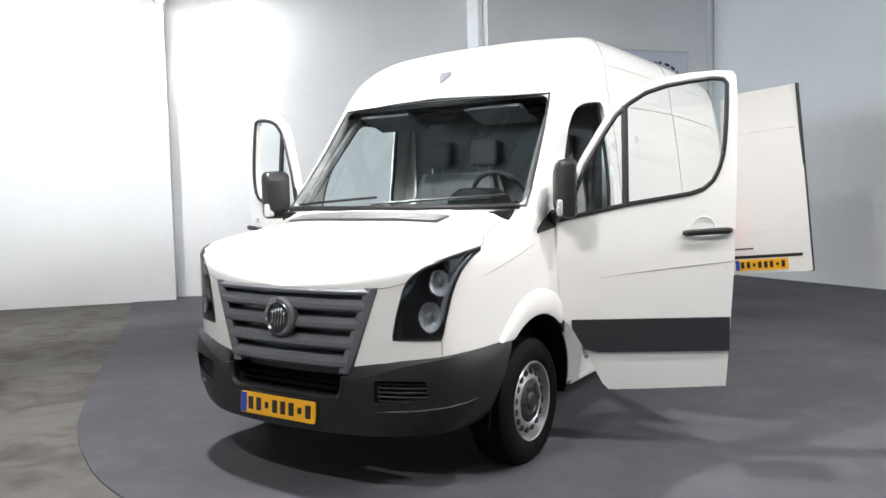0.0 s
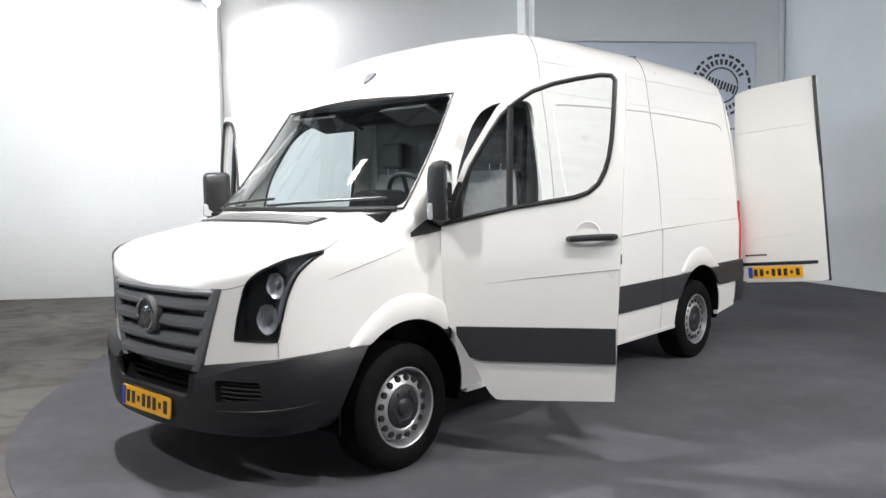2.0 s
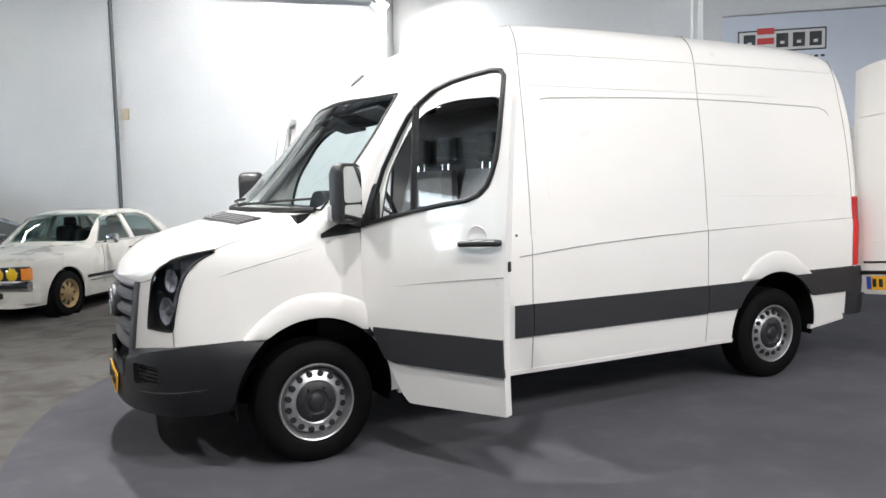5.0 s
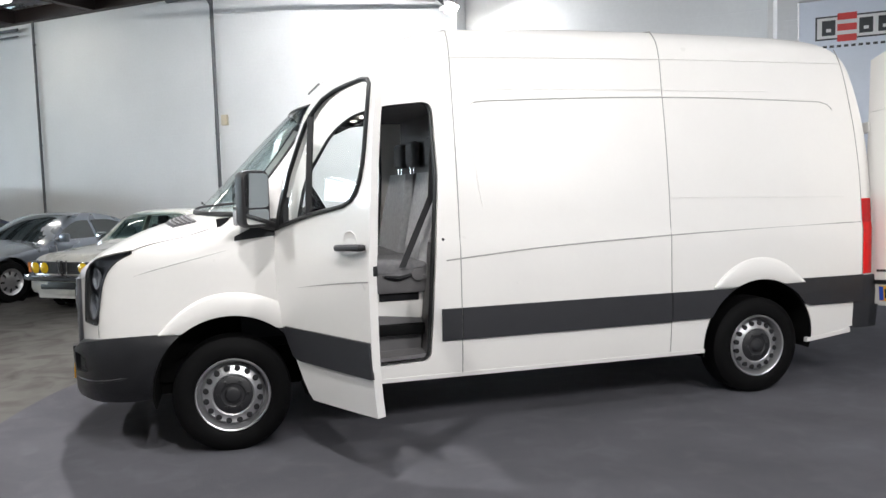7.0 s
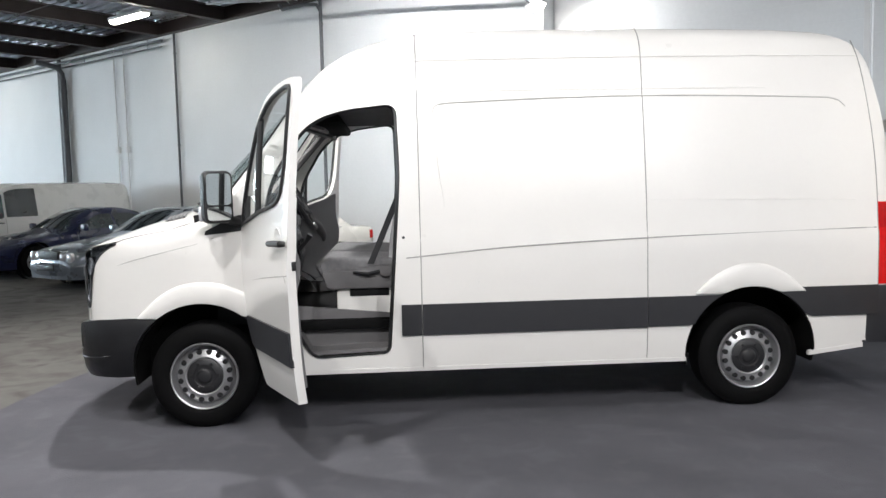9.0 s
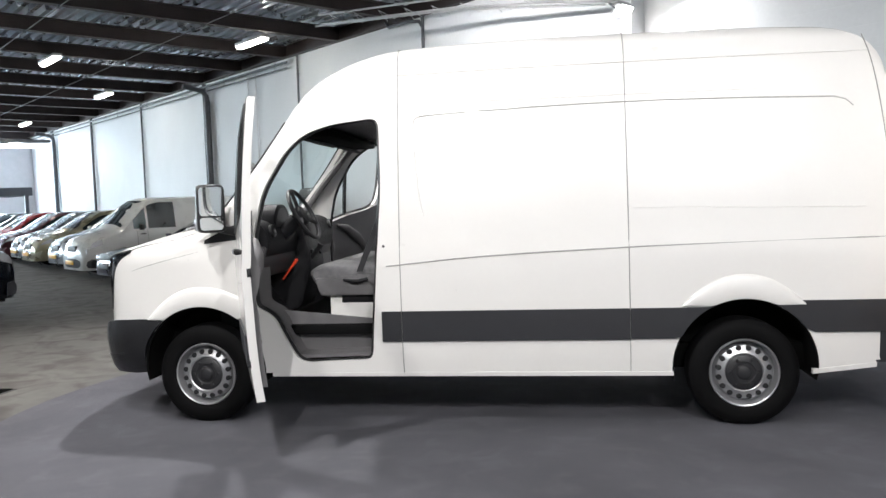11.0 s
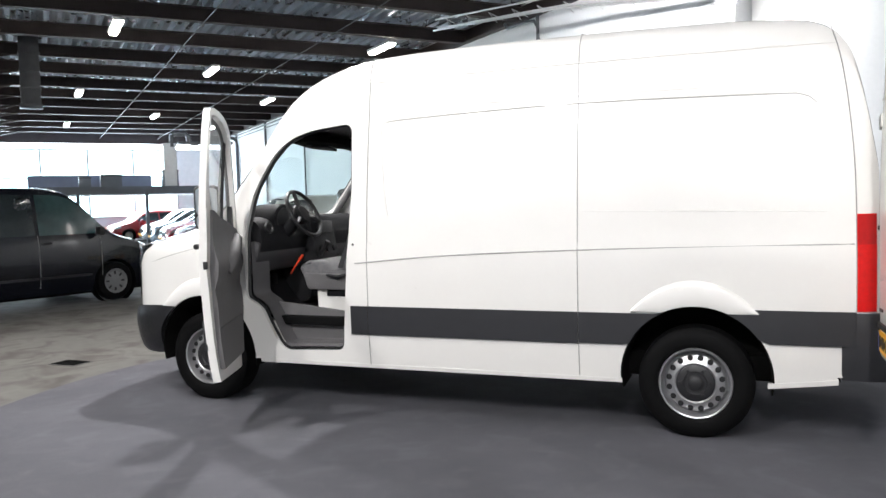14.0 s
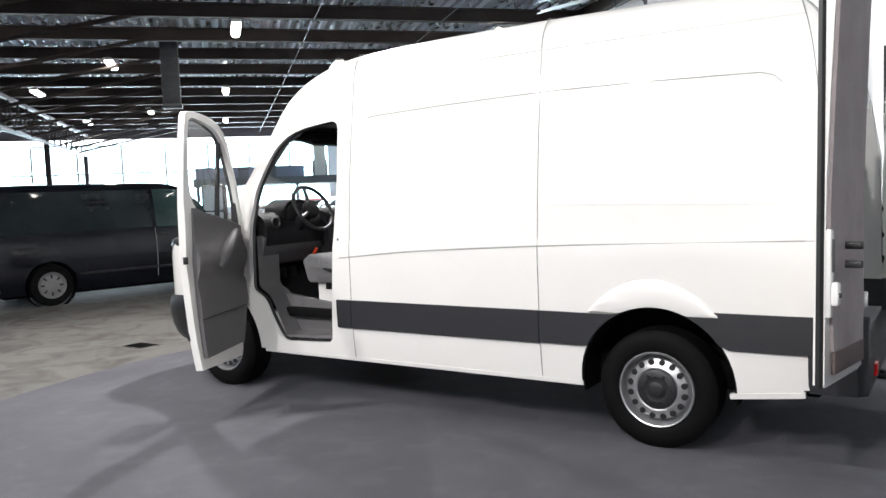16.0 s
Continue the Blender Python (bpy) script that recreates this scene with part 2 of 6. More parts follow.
def box(x0, y0, z0, x1, y1, z1, bevel=0.0, seg=2, bm=None):
    bm = bm or bmesh.new()
    m = Matrix.LocRotScale(((x0 + x1) / 2, (y0 + y1) / 2, (z0 + z1) / 2), None, (abs(x1 - x0), abs(y1 - y0), abs(z1 - z0)))
    made = bmesh.ops.create_cube(bm, size=1, matrix=m)
    if bevel:
        edges = {e for v in made["verts"] for e in v.link_edges}
        bmesh.ops.bevel(bm, geom=list(edges), offset=bevel, segments=seg, profile=0.5, affect="EDGES")
    return bm


def grid(rings, close_u=False, close_v=False, caps=False, bm=None):
    """Skin a list of rings, each of the same number of points."""
    bm = bm or bmesh.new()
    vs = [[bm.verts.new(p) for p in ring] for ring in rings]
    nu, nv = len(vs), len(vs[0])
    for i in range(nu if close_u else nu - 1):
        for j in range(nv if close_v else nv - 1):
            a, b, c, d = vs[i][j], vs[(i + 1) % nu][j], vs[(i + 1) % nu][(j + 1) % nv], vs[i][(j + 1) % nv]
            if len({a, b, c, d}) == 4:
                bm.faces.new((a, b, c, d))
    if caps:
        bm.faces.new(vs[0][::-1])
        bm.faces.new(vs[-1])
    return bm


def tube(points, r, seg=8, bm=None, closed=False):
    pts = [Vector(p) for p in points]
    rings, n = [], len(pts)
    side = None
    for i, p in enumerate(pts):
        a, b = pts[i - 1 if (i or closed) else 0], pts[(i + 1) % n if (i < n - 1 or closed) else i]
        d = (b - a).normalized()
        if side is None:
            side = d.orthogonal().normalized()
        side = (side - d * side.dot(d)).normalized()
        up = d.cross(side)
        rr = r[i] if isinstance(r, (list, tuple)) else r
        rings.append([p + rr * (side * math.cos(t) + up * math.sin(t)) for t in (2 * math.pi * k / seg for k in range(seg))])
    return grid(rings, closed, True, not closed, bm)


def lathe(profile, m=None, seg=32, bm=None, closed=False, caps=True):
    """Turn (radius, height) pairs round z, then place by m."""
    m = m or Matrix()
    rings = [[m @ Vector((r * math.cos(t), r * math.sin(t), h)) for t in (2 * math.pi * k / seg for k in range(seg))] for r, h in profile]
    return grid(rings, closed, True, caps and not closed, bm)


def prism(poly, y0, y1, axis="y", bevel=0.0, bm=None, seg=2):
    """Extrude a flat outline along an axis. poly: (x, z) for y, (y, z) for x, (x, y) for z."""
    bm = bm or bmesh.new()
    put = {"y": lambda a, b, c: (a, c, b), "x": lambda a, b, c: (c, a, b), "z": lambda a, b, c: (a, b, c)}[axis]
    lo = [bm.verts.new(put(a, b, y0)) for a, b in poly]
    hi = [bm.verts.new(put(a, b, y1)) for a, b in poly]
    faces = [bm.faces.new(lo[::-1]), bm.faces.new(hi)]
    n = len(poly)
    for i in range(n):
        faces.append(bm.faces.new((lo[i], lo[(i + 1) % n], hi[(i + 1) % n], hi[i])))
    bmesh.ops.recalc_face_normals(bm, faces=faces)
    if bevel:
        edges = {e for f in faces for e in f.edges}
        bmesh.ops.bevel(bm, geom=list(edges), offset=bevel, segments=seg, profile=0.5, affect="EDGES")
    return bm


def rounded(poly, r, seg=5):
    """Round the corners of a flat outline; r: one radius, or one per corner."""
    out, n = [], len(poly)
    for i in range(n):
        p, a, b = Vector(poly[i]), Vector(poly[i - 1]), Vector(poly[(i + 1) % n])
        rr = r[i] if isinstance(r, (list, tuple)) else r
        if rr <= 0:
            out.append(tuple(p))
            continue
        da, db = (a - p), (b - p)
        k = min(rr, da.length * 0.48, db.length * 0.48)
        s, e = p + da.normalized() * k, p + db.normalized() * k
        for j in range(seg + 1):
            t = j / seg
            out.append(tuple(s * (1 - t) ** 2 + p * 2 * t * (1 - t) + e * t * t))
    return out


def curve_at(keys, x):
    """Smooth reading of a table of (x, value)."""
    if x <= keys[0][0]:
        return keys[0][1]
    for i in range(len(keys) - 1):
        (xa, a), (xb, b) = keys[i], keys[i + 1]
        if x <= xb:
            t = (x - xa) / (xb - xa)
            ma = (b - keys[i - 1][1]) / (xb - keys[i - 1][0]) if i else (b - a) / (xb - xa)
            mb = (keys[i + 2][1] - a) / (keys[i + 2][0] - xa) if i + 2 < len(keys) else (b - a) / (xb - xa)
            slope = (b - a) / (xb - xa)
            if ma * slope <= 0:
                ma = 0
            if mb * slope <= 0:
                mb = 0
            ma, mb = (math.copysign(min(abs(v), 3 * abs(slope)), slope) for v in (ma, mb))
            h = xb - xa
            return a * (2 * t**3 - 3 * t * t + 1) + h * ma * (t**3 - 2 * t * t + t) + b * (3 * t * t - 2 * t**3) + h * mb * (t**3 - t * t)
    return keys[-1][1]


def carve(bm, cutters, mat):
    """Cut solids away from a solid; gives the mesh."""
    def temp(b):
        me = bpy.data.meshes.new("temp")
        bmesh.ops.recalc_face_normals(b, faces=b.faces)
        b.to_mesh(me)
        b.free()
        return new("temp", me)
    ob = temp(bm)
    tools = [temp(c) for c in cutters]
    for c in tools:
        mod = ob.modifiers.new("cut", "BOOLEAN")
        mod.operation, mod.solver, mod.object = "DIFFERENCE", "EXACT", c
    dg = bpy.context.evaluated_depsgraph_get()
    me = bpy.data.meshes.new_from_object(ob.evaluated_get(dg))
    for o in (ob, *tools):
        bpy.data.objects.remove(o)
    me.materials.clear()
    me.materials.append(mat)
    return me


class Shell:
    """A car body: a centre-line profile, a side profile over height, a plan taper over length."""

    def __init__(self, top, side, plan, bow=0.25, crown=0.05, ground=0.37, corner=0.05):
        self.top, self.side, self.plan, self.bow, self.crown, self.ground, self.corner = top, side, plan, bow, crown, ground, corner

    def y(self, x, z):
        return curve_at(self.side, z) * curve_at(self.plan, x)

    def z(self, x, y):
        bow = self.bow if not isinstance(self.bow, list) else curve_at(self.bow, x)
        crown = self.crown if not isinstance(self.crown, list) else curve_at(self.crown, x)
        return curve_at(self.top, x - bow * y * y) - crown * (abs(y) / 0.8) ** 2.5

    def section(self, x, inset=0.0, floor=None, ns=14, nt=9):
        lo = self.ground if floor is None else floor
        a, b = lo, 3.0
        for _ in range(30):
            m = (a + b) / 2
            a, b = (m, b) if self.z(x, self.y(x, m)) > m else (a, m)
        zc = max(a, lo + 0.02) - inset
        yc = self.y(x, zc) - inset
        half = [(self.y(x, lo + (zc - lo) * i / ns) - inset, lo + (zc - lo) * i / ns) for i in range(ns + 1)]
        c = self.corner
        half[-1] = (yc, zc)
        over = [(yc * (1 - i / nt), max(self.z(x, yc * (1 - i / nt)) - inset, lo + 0.02)) for i in range(1, nt + 1)]
        p, q = Vector(half[-2]), Vector(over[0])
        k = Vector(half[-1])
        half[-1] = tuple(k * 0.5 + (p + (k - p) * max(0.0, 1 - c / max((k - p).length, 1e-6))) * 0.25 + (k + (q - k) * min(1.0, c / max((q - k).length, 1e-6))) * 0.25)
        half += over
        full = [(x, -y, z) for y, z in half] + [(x, y, z) for y, z in half[-2::-1]]
        return full

    def solid(self, xs, inset=0.0, floor=None, ns=14, nt=9):
        rings = [self.section(x, inset, floor, ns, nt) for x in xs]
        return grid(rings, False, True, True)

    def patch(self, xs, lo, hi, out=0.006, back=-0.01, s=-1, n=5, bm=None):
        """A thin solid lying on the body's side between two heights, which may vary along it."""
        a, b = [], []
        for x in xs:
            z0, z1 = (f(x) if callable(f) else f for f in (lo, hi))
            zs = [z0 + (z1 - z0) * i / n for i in range(n + 1)]
            a.append([(x, s * (self.y(x, z) + out), z) for z in zs] + [(x, s * (self.y(x, z) + back), z) for z in reversed(zs)])
        return grid(a, False, True, True, bm)

    def line(self, pts, r=0.003, s=-1, out=0.0, seg=6, bm=None):
        return tube([(x, s * (self.y(x, z) + out), z) for x, z in pts], r, seg, bm)


def span(a, b, n):
    return [a + (b - a) * i / n for i in range(n + 1)]


# ---- hall ----
H = 5.4
floor = setting("floor", box(-4, -4, -0.3, 60, 40, 0.0), CONCRETE, "worn grey-brown polished concrete hall floor", HALL)
WV = -0.6  # face of the long wall
wall_long = setting("wall_long", box(9.93, WV - 0.5, -0.3, 50, WV, H + 0.4), WALL, "long white painted block wall of the hall", HALL)
wall_recess = setting("wall_recess", prism([(9.92, -0.95), (9.92, -1.5), (0.6, -0.9), (1.0, -0.10), (5.08, -0.14), (5.2, -0.80)], -0.3, H + 0.4, "z"), WALL, "white painted wall set back behind the banner", HALL)
wall_end = setting("wall_end", prism([(1.01, -0.09), (0.6, -0.5), (-3.0, 9.0), (-3.0, 30.4), (-1.0, 30.4), (-1.0, 9.0)], -0.3, H + 0.4, "z"), WALL, "white painted end wall of the hall", HALL)
wall_far_low = setting("wall_far_low", box(46, WV, -0.3, 46.4, 32, 1.2), WALL, "low far wall under the glazing", HALL)
wall_far_top = setting("wall_far_top", box(46, WV, 5.1, 46.4, 32, H + 0.4), BEAM, "dark lintel above the far glazing", HALL)
wall_side = setting("wall_side", box(-0.99, 30, -0.3, 50, 30.4, H + 0.4), WALL, "plain far side wall of the hall", HALL)


def deck():
    bm = bmesh.new()
    ys, zs = [], []
    v = -1.5
    while v < 30.3:
        for dv, z in ((0, 0), (0.07, 0), (0.10, 0.12), (0.20, 0.12), (0.23, 0)):
            ys.append(v + dv), zs.append(z)
        v += 0.25
    return grid([[(u, y, H + 0.26 + z) for y, z in zip(ys, zs)] for u in (-3.3, 50.3)], bm=bm)


ceiling = setting("ceiling", deck(), GALV, "corrugated galvanised steel roof deck", HALL, smooth=False)
roof = setting("roof_slab", box(-3.3, -1.6, H + 0.42, 50.3, 31, H + 0.6), BEAM, "roof build-up above the steel deck", HALL)


def i_beam(u, z, h, w, v0=0.36, v1=29.9):
    f = 0.018
    bm = box(u - w / 2, v0, z, u + w / 2, v1, z + f)
    box(u - w / 2, v0, z + h - f, u + w / 2, v1, z + h, bm=bm)
    box(u - 0.006, v0, z + f, u + 0.006, v1, z + h - f, bm=bm)
    return bm


for i in range(17):
    u = 3.22 + 2.48 * i
    setting("beam_%d" % (i + 1), i_beam(u, H - 0.06, 0.30, 0.18, WV if u > 9.9 else -0.8 + 0.09 * (9.9 - u)), BEAM, "dark brown steel roof beam", HALL, smooth=False)

plate_beam = box(9.95, WV, H - 0.07, 46.0, WV + 0.14, H - 0.05)
box(9.95, WV, H - 0.05, 46.0, WV + 0.02, H + 0.26, bm=plate_beam)
setting("trim_wall_plate", plate_beam, BEAM, "dark steel edge beam along the wall head", HALL, smooth=False)

# ---- delivery van ----
VAN = Shell(
    top=[(-0.2, 0.93), (-0.02, 1.0), (0.07, 1.056), (0.12, 1.112), (0.18, 1.165), (0.27, 1.228), (0.45, 1.31), (0.65, 1.375), (0.80, 1.418), (0.86, 1.47), (1.42, 2.04),
         (1.50, 2.115), (1.60, 2.215), (1.72, 2.325), (1.88, 2.43), (2.05, 2.51), (2.25, 2.575), (2.45, 2.61), (2.8, 2.635), (3.6, 2.645), (4.8, 2.63), (5.2, 2.605), (5.36, 2.56), (5.45, 2.49), (5.51, 2.38), (5.56, 2.18), (5.60, 1.95), (5.635, 1.72), (5.66, 1.53), (5.67, 1.44)],
    side=[(0.30, 0.95), (0.37, 0.962), (0.55, 0.978), (0.8, 0.985), (1.17, 0.985), (1.21, 0.975), (1.5, 0.952), (1.9, 0.905), (2.10, 0.874), (2.15, 0.866), (2.38, 0.832), (2.48, 0.805), (2.56, 0.755), (2.62, 0.67), (2.70, 0.48)],
    plan=[(0.07, 0.03), (0.083, 0.20), (0.10, 0.36), (0.12, 0.48), (0.145, 0.585), (0.17, 0.655), (0.21, 0.755), (0.24, 0.82), (0.27, 0.862), (0.32, 0.905), (0.40, 0.94), (0.50, 0.966), (0.60, 0.98), (0.75, 0.993), (0.95, 1.0), (5.3, 1.0), (5.5, 0.995), (5.6, 0.985), (5.67, 0.955)],
    bow=[(0.07, 0.06), (0.25, 0.07), (0.5, 0.13), (0.8, 0.25), (1.2, 0.25), (1.55, 0.18), (1.75, 0.09), (1.95, 0.05)], crown=[(0.1, 0.0), (0.3, 0.0), (0.5, 0.018), (0.8, 0.055), (1.4, 0.055), (1.7, 0.025), (2.2, 0.03), (2.7, 0.05), (5.0, 0.055)], ground=0.36, corner=0.06)
XS = [0.071, 0.077, 0.083, 0.09, 0.096, 0.102, 0.108, 0.114, 0.12, 0.128, 0.134, 0.15, 0.19, 0.25, 0.32, 0.40, 0.48, 0.57, 0.66, 0.74, 0.82, 0.90, 0.98, 1.06, 1.14, 1.22, 1.30, 1.38, 1.46, 1.54, 1.62, 1.70, 1.78, 1.86,
      1.95, 2.05, 2.15, 2.25, 2.35, 2.5, 2.7, 3.0, 3.4, 3.9, 4.4, 4.9, 5.2, 5.30, 5.36, 5.41, 5.45, 5.48, 5.51, 5.535, 5.56, 5.58, 5.60, 5.62, 5.635, 5.65, 5.66, 5.67]
AXLES = (1.0, 4.665)
HUB = 0.35


def wheel_hole(x, s):
    return lathe([(ARCH_R + 0.004, 0), (ARCH_R + 0.004, 0.55)], Matrix.Translation((x, s * 1.15 if s < 0 else 0.6, ARCH_Z)) @ pose(0, 0, 0, -90), 48)


GX = lambda y: 0.070 + 0.13 * y * y + 0.32 * abs(y) ** 4
LAMP_LO = lambda x: curve_at([(0.16, 0.806), (0.262, 0.812), (0.268, 0.87), (0.28, 0.936), (0.292, 1.0), (0.308, 1.06), (0.335, 1.12), (0.375, 1.168), (0.43, 1.205), (0.48, 1.228)], x)
LAMP_HI = lambda x: curve_at([(0.16, 0.815), (0.165, 0.89), (0.175, 0.99), (0.183, 1.06), (0.194, 1.105), (0.213, 1.14), (0.242, 1.172), (0.298, 1.203), (0.37, 1.222), (0.44, 1.234), (0.48, 1.242)], x)
LAMP_XS = span(0.161, 0.30, 20) + span(0.315, 0.476, 9)
DOOR_LINE = [(1.40, 0.83), (1.40, 1.30), (1.47, 1.62), (1.645, 1.905), (1.78, 2.015), (1.96, 2.07), (2.30, 2.105), (2.312, 1.62), (2.225, 0.455), (1.70, 0.435), (1.60, 0.62), (1.53, 0.765)]
DOOR_ROUND = [0.04, 0.05, 0.1, 0.15, 0.12, 0.1, 0.08, 0.1, 0.06, 0.08, 0.1, 0.06]
ARCH_Z, ARCH_R = 0.385, 0.45
van = thing("delivery_van", "white high-roof panel van with its doors standing open", "van")


def van_body():
    body = VAN.solid(XS, ns=30, nt=12)
    cab = VAN.solid([x for x in XS if 1.0 < x < 2.4] + [2.47], 0.045, 0.65)
    cargo = VAN.solid([2.54] + [x for x in XS if 2.54 < x < 5.5] + [5.56], 0.05, 0.64)
    cuts = [cab, cargo]
    for x in AXLES:
        for s in (-1, 1):
            cuts.append(wheel_hole(x, s))
    line = rounded(DOOR_LINE, DOOR_ROUND)
    cuts.append(prism(line, -1.3, -0.66))
    cuts.append(prism(line, 0.66, 1.3))
    screen = [(-0.875, 1.44), (0.875, 1.44), (0.795, 2.095), (0.4, 2.12), (0, 2.13), (-0.4, 2.12), (-0.795, 2.095)]
    cuts.append(prism(rounded(screen, [0.05, 0.05, 0.06, 0, 0, 0, 0.06], 4), 0.7, 1.75, "x"))
    cuts.append(prism(rounded([(-0.86, 0.62), (0.86, 0.62), (0.76, 2.36), (-0.76, 2.36)], [0.04, 0.04, 0.15, 0.15]), 5.3, 5.9, "x"))
    cuts.append(box(0.2, -0.62, 0.3, 1.5, 0.62, 0.60))
    cuts.append(box(5.455, -1.2, 0.2, 5.8, 1.2, 0.435))
    cuts.append(prism([(5.06, 0.21), (5.85, 0.21), (5.85, 0.458), (5.06, 0.362)], -1.21, 1.21))
    cuts.append(box(-0.2, -1.2, 0.2, 0.64, 1.2, 0.642))
    cuts.append(box(0.151, -1.2, 0.19, 0.645, 1.2, 0.66))
    cuts.append(box(0.149, -1.2, 0.18, 0.30, 1.2, 0.68))
    cuts.append(prism([(-0.40, 0.30), (0.40, 0.30), (0.388, 0.58), (0.551, 1.05), (-0.551, 1.05), (-0.388, 0.58)], -0.3, 0.26, "x"))
    for s in (-1, 1):
        cuts.append(VAN.patch(LAMP_XS, LAMP_LO, LAMP_HI, 0.06, -0.085, s))
    return carve(body, cuts, PAINT)


part("body_shell", van_body(), PAINT, van)
for s in (-1, 1):
    for x in AXLES:
        seg = 36
        rings = []
        for k in range(seg + 1):
            a = math.pi * (-0.06 + 1.12 * k / seg)
            c, sn = math.cos(a), math.sin(a)
            edge = VAN.y(max(x + ARCH_R * c, 0.45), ARCH_Z + ARCH_R * sn) - 0.006
            rings.append([(x + r * c, s * y, ARCH_Z + r * sn) for r, y in ((ARCH_R + 0.003, edge), (ARCH_R - 0.008, edge), (ARCH_R - 0.010, 0.602), (ARCH_R + 0.003, 0.602))])
        liner = part("wheel_liner", grid(rings, False, True, True), UNDER, van)
        part("inner_wall", prism([(x + (ARCH_R - 0.004) * math.cos(math.pi * k / 24), ARCH_Z + (ARCH_R - 0.004) * math.sin(math.pi * k / 24)) for k in range(25)], s * 0.603, s * 0.62), UNDER, liner)
        # white flare above the opening, from the strip line up to a wider arc
        base, reach, last, crest, cx = (0.745, (-0.40, 0.48), 0.305, 0.965, 1.0) if x < 2 else (0.795, (-0.375, 0.375), 0.375, 0.985, 4.655)
        rings = []
        for k in range(seg + 1):
            d = reach[0] + (last - reach[0]) * k / seg
            f_ = abs(d / (reach[0] if d < 0 else reach[1]))
            zi = max(base, ARCH_Z + math.sqrt(max(0.0, (ARCH_R + 0.002) ** 2 - (cx + d - x) ** 2)))
            zo = max(zi + 0.004, base + 0.01 + (crest - base) * max(0.0, 1 - f_ ** 2.1))
            rings.append([(cx + d, s * (VAN.y(max(cx + d, 0.45), z) + o), z) for z, o in ((zi, -0.02), (zi, 0.014), (zi + (zo - zi) * 0.12, 0.020), (zi + (zo - zi) * 0.5, 0.019), (zi + (zo - zi) * 0.82, 0.014), (zi + (zo - zi) * 0.95, 0.007), (zo, 0.001), (zo, -0.02))])
        part("wheel_arch", grid(rings, False, True, True), PAINT, van)

# lower structure
part("underbody", box(1.5, -0.7, 0.33, 5.5, 0.7, 0.5, 0.02), UNDER, van)
part("engine_undertray", box(0.28, -0.6, 0.30, 1.45, 0.6, 0.42, 0.03), UNDER, van)
for x in AXLES:
    part("axle", tube([(x, -0.8, HUB), (x, 0.8, HUB)], 0.05, 12), UNDER, van)
part("exhaust", tube([(2.0, 0.3, 0.3), (4.0, 0.35, 0.3), (4.4, 0.35, 0.42), (5.4, 0.5, 0.36)], 0.04, 10), UNDER, van)
for y in (-0.45, 0.45):
    part("leaf_spring", tube([(3.95, y, 0.42), (4.3, y, 0.32), (4.665, y, 0.30), (5.0, y, 0.34), (5.4, y, 0.45)], 0.03, 6), UNDER, van)


def wheel(x, s):
    rim_at = Matrix.Translation((x, s * 0.838, HUB)) @ (pose(0, 0, 0, 90) if s < 0 else pose(0, 0, 0, -90))
    tyre = part("tyre", lathe([(0.215, -0.10), (0.235, -0.117), (0.29, -0.124), (0.325, -0.112), (0.346, -0.09), (0.35, -0.05), (0.35, 0.05), (0.346, 0.09), (0.325, 0.112), (0.29, 0.124), (0.25, 0.121), (0.235, 0.117), (0.219, 0.105), (0.205, 0.09), (0.2, -0.09)], rim_at, 48, closed=True), RUBBER, van)
    b = lathe([(0.222, 0.108), (0.217, 0.117), (0.209, 0.113), (0.203, 0.080), (0.199, 0.048), (0.190, 0.040), (0.181, 0.062), (0.174, 0.080), (0.150, 0.090), (0.136, 0.098), (0.126, 0.101), (0.117, 0.095), (0.112, 0.072), (0.02, 0.07)], rim_at, 48, caps=False)
    part("rim", b, STEEL, tyre, "silver steel rim")
    for k in range(16):
        a = 2 * math.pi * (k + 0.5) / 16
        part("vent_hole", lathe([(0.0005, 0.0965), (0.0175, 0.0955), (0.0185, 0.072)], rim_at @ pose(0.160 * math.cos(a), 0.160 * math.sin(a), 0.0), 14), BLACK, tyre)
    hub = lathe([(0.117, 0.088), (0.115, 0.099), (0.108, 0.104), (0.072, 0.108), (0.066, 0.102), (0.05, 0.102), (0.044, 0.112), (0.036, 0.116), (0.001, 0.116)], rim_at, 36)
    part("hub_cap", hub, CAP, tyre, "dark plastic hub cap")
    for k in range(6):
        a = 2 * math.pi * k / 6
        part("wheel_bolt", lathe([(0.012, 0.098), (0.012, 0.110), (0.008, 0.113)], rim_at @ pose(0.088 * math.cos(a), 0.088 * math.sin(a), 0.0), 6), BLACK, tyre)


for x in AXLES:
    for s in (-1, 1):
        wheel(x, s)

# bumper: lower dark band that wraps round the nose
BUMP = Shell(top=[(-1, 3)], side=[(0.30, 0.85), (0.36, 0.905), (0.45, 0.955), (0.55, 0.988), (0.60, 0.996), (0.66, 0.992), (0.75, 0.984)],
             plan=[(0.02, 0.06), (0.028, 0.22), (0.043, 0.38), (0.07, 0.53), (0.108, 0.645), (0.148, 0.735), (0.185, 0.81), (0.23, 0.875), (0.30, 0.925), (0.40, 0.965), (0.55, 0.993), (0.75, 1.003)], bow=0, crown=0)


def bumper_ring(x, z0, z1, n=8):
    zs = span(z0, z1, n)
    left = [(x, -BUMP.y(x, z) - (0.006 if 0 < i < n else -0.01), z) for i, z in enumerate(zs)]
    right = [(px, -py, pz) for px, py, pz in reversed(left)]
    return left + right


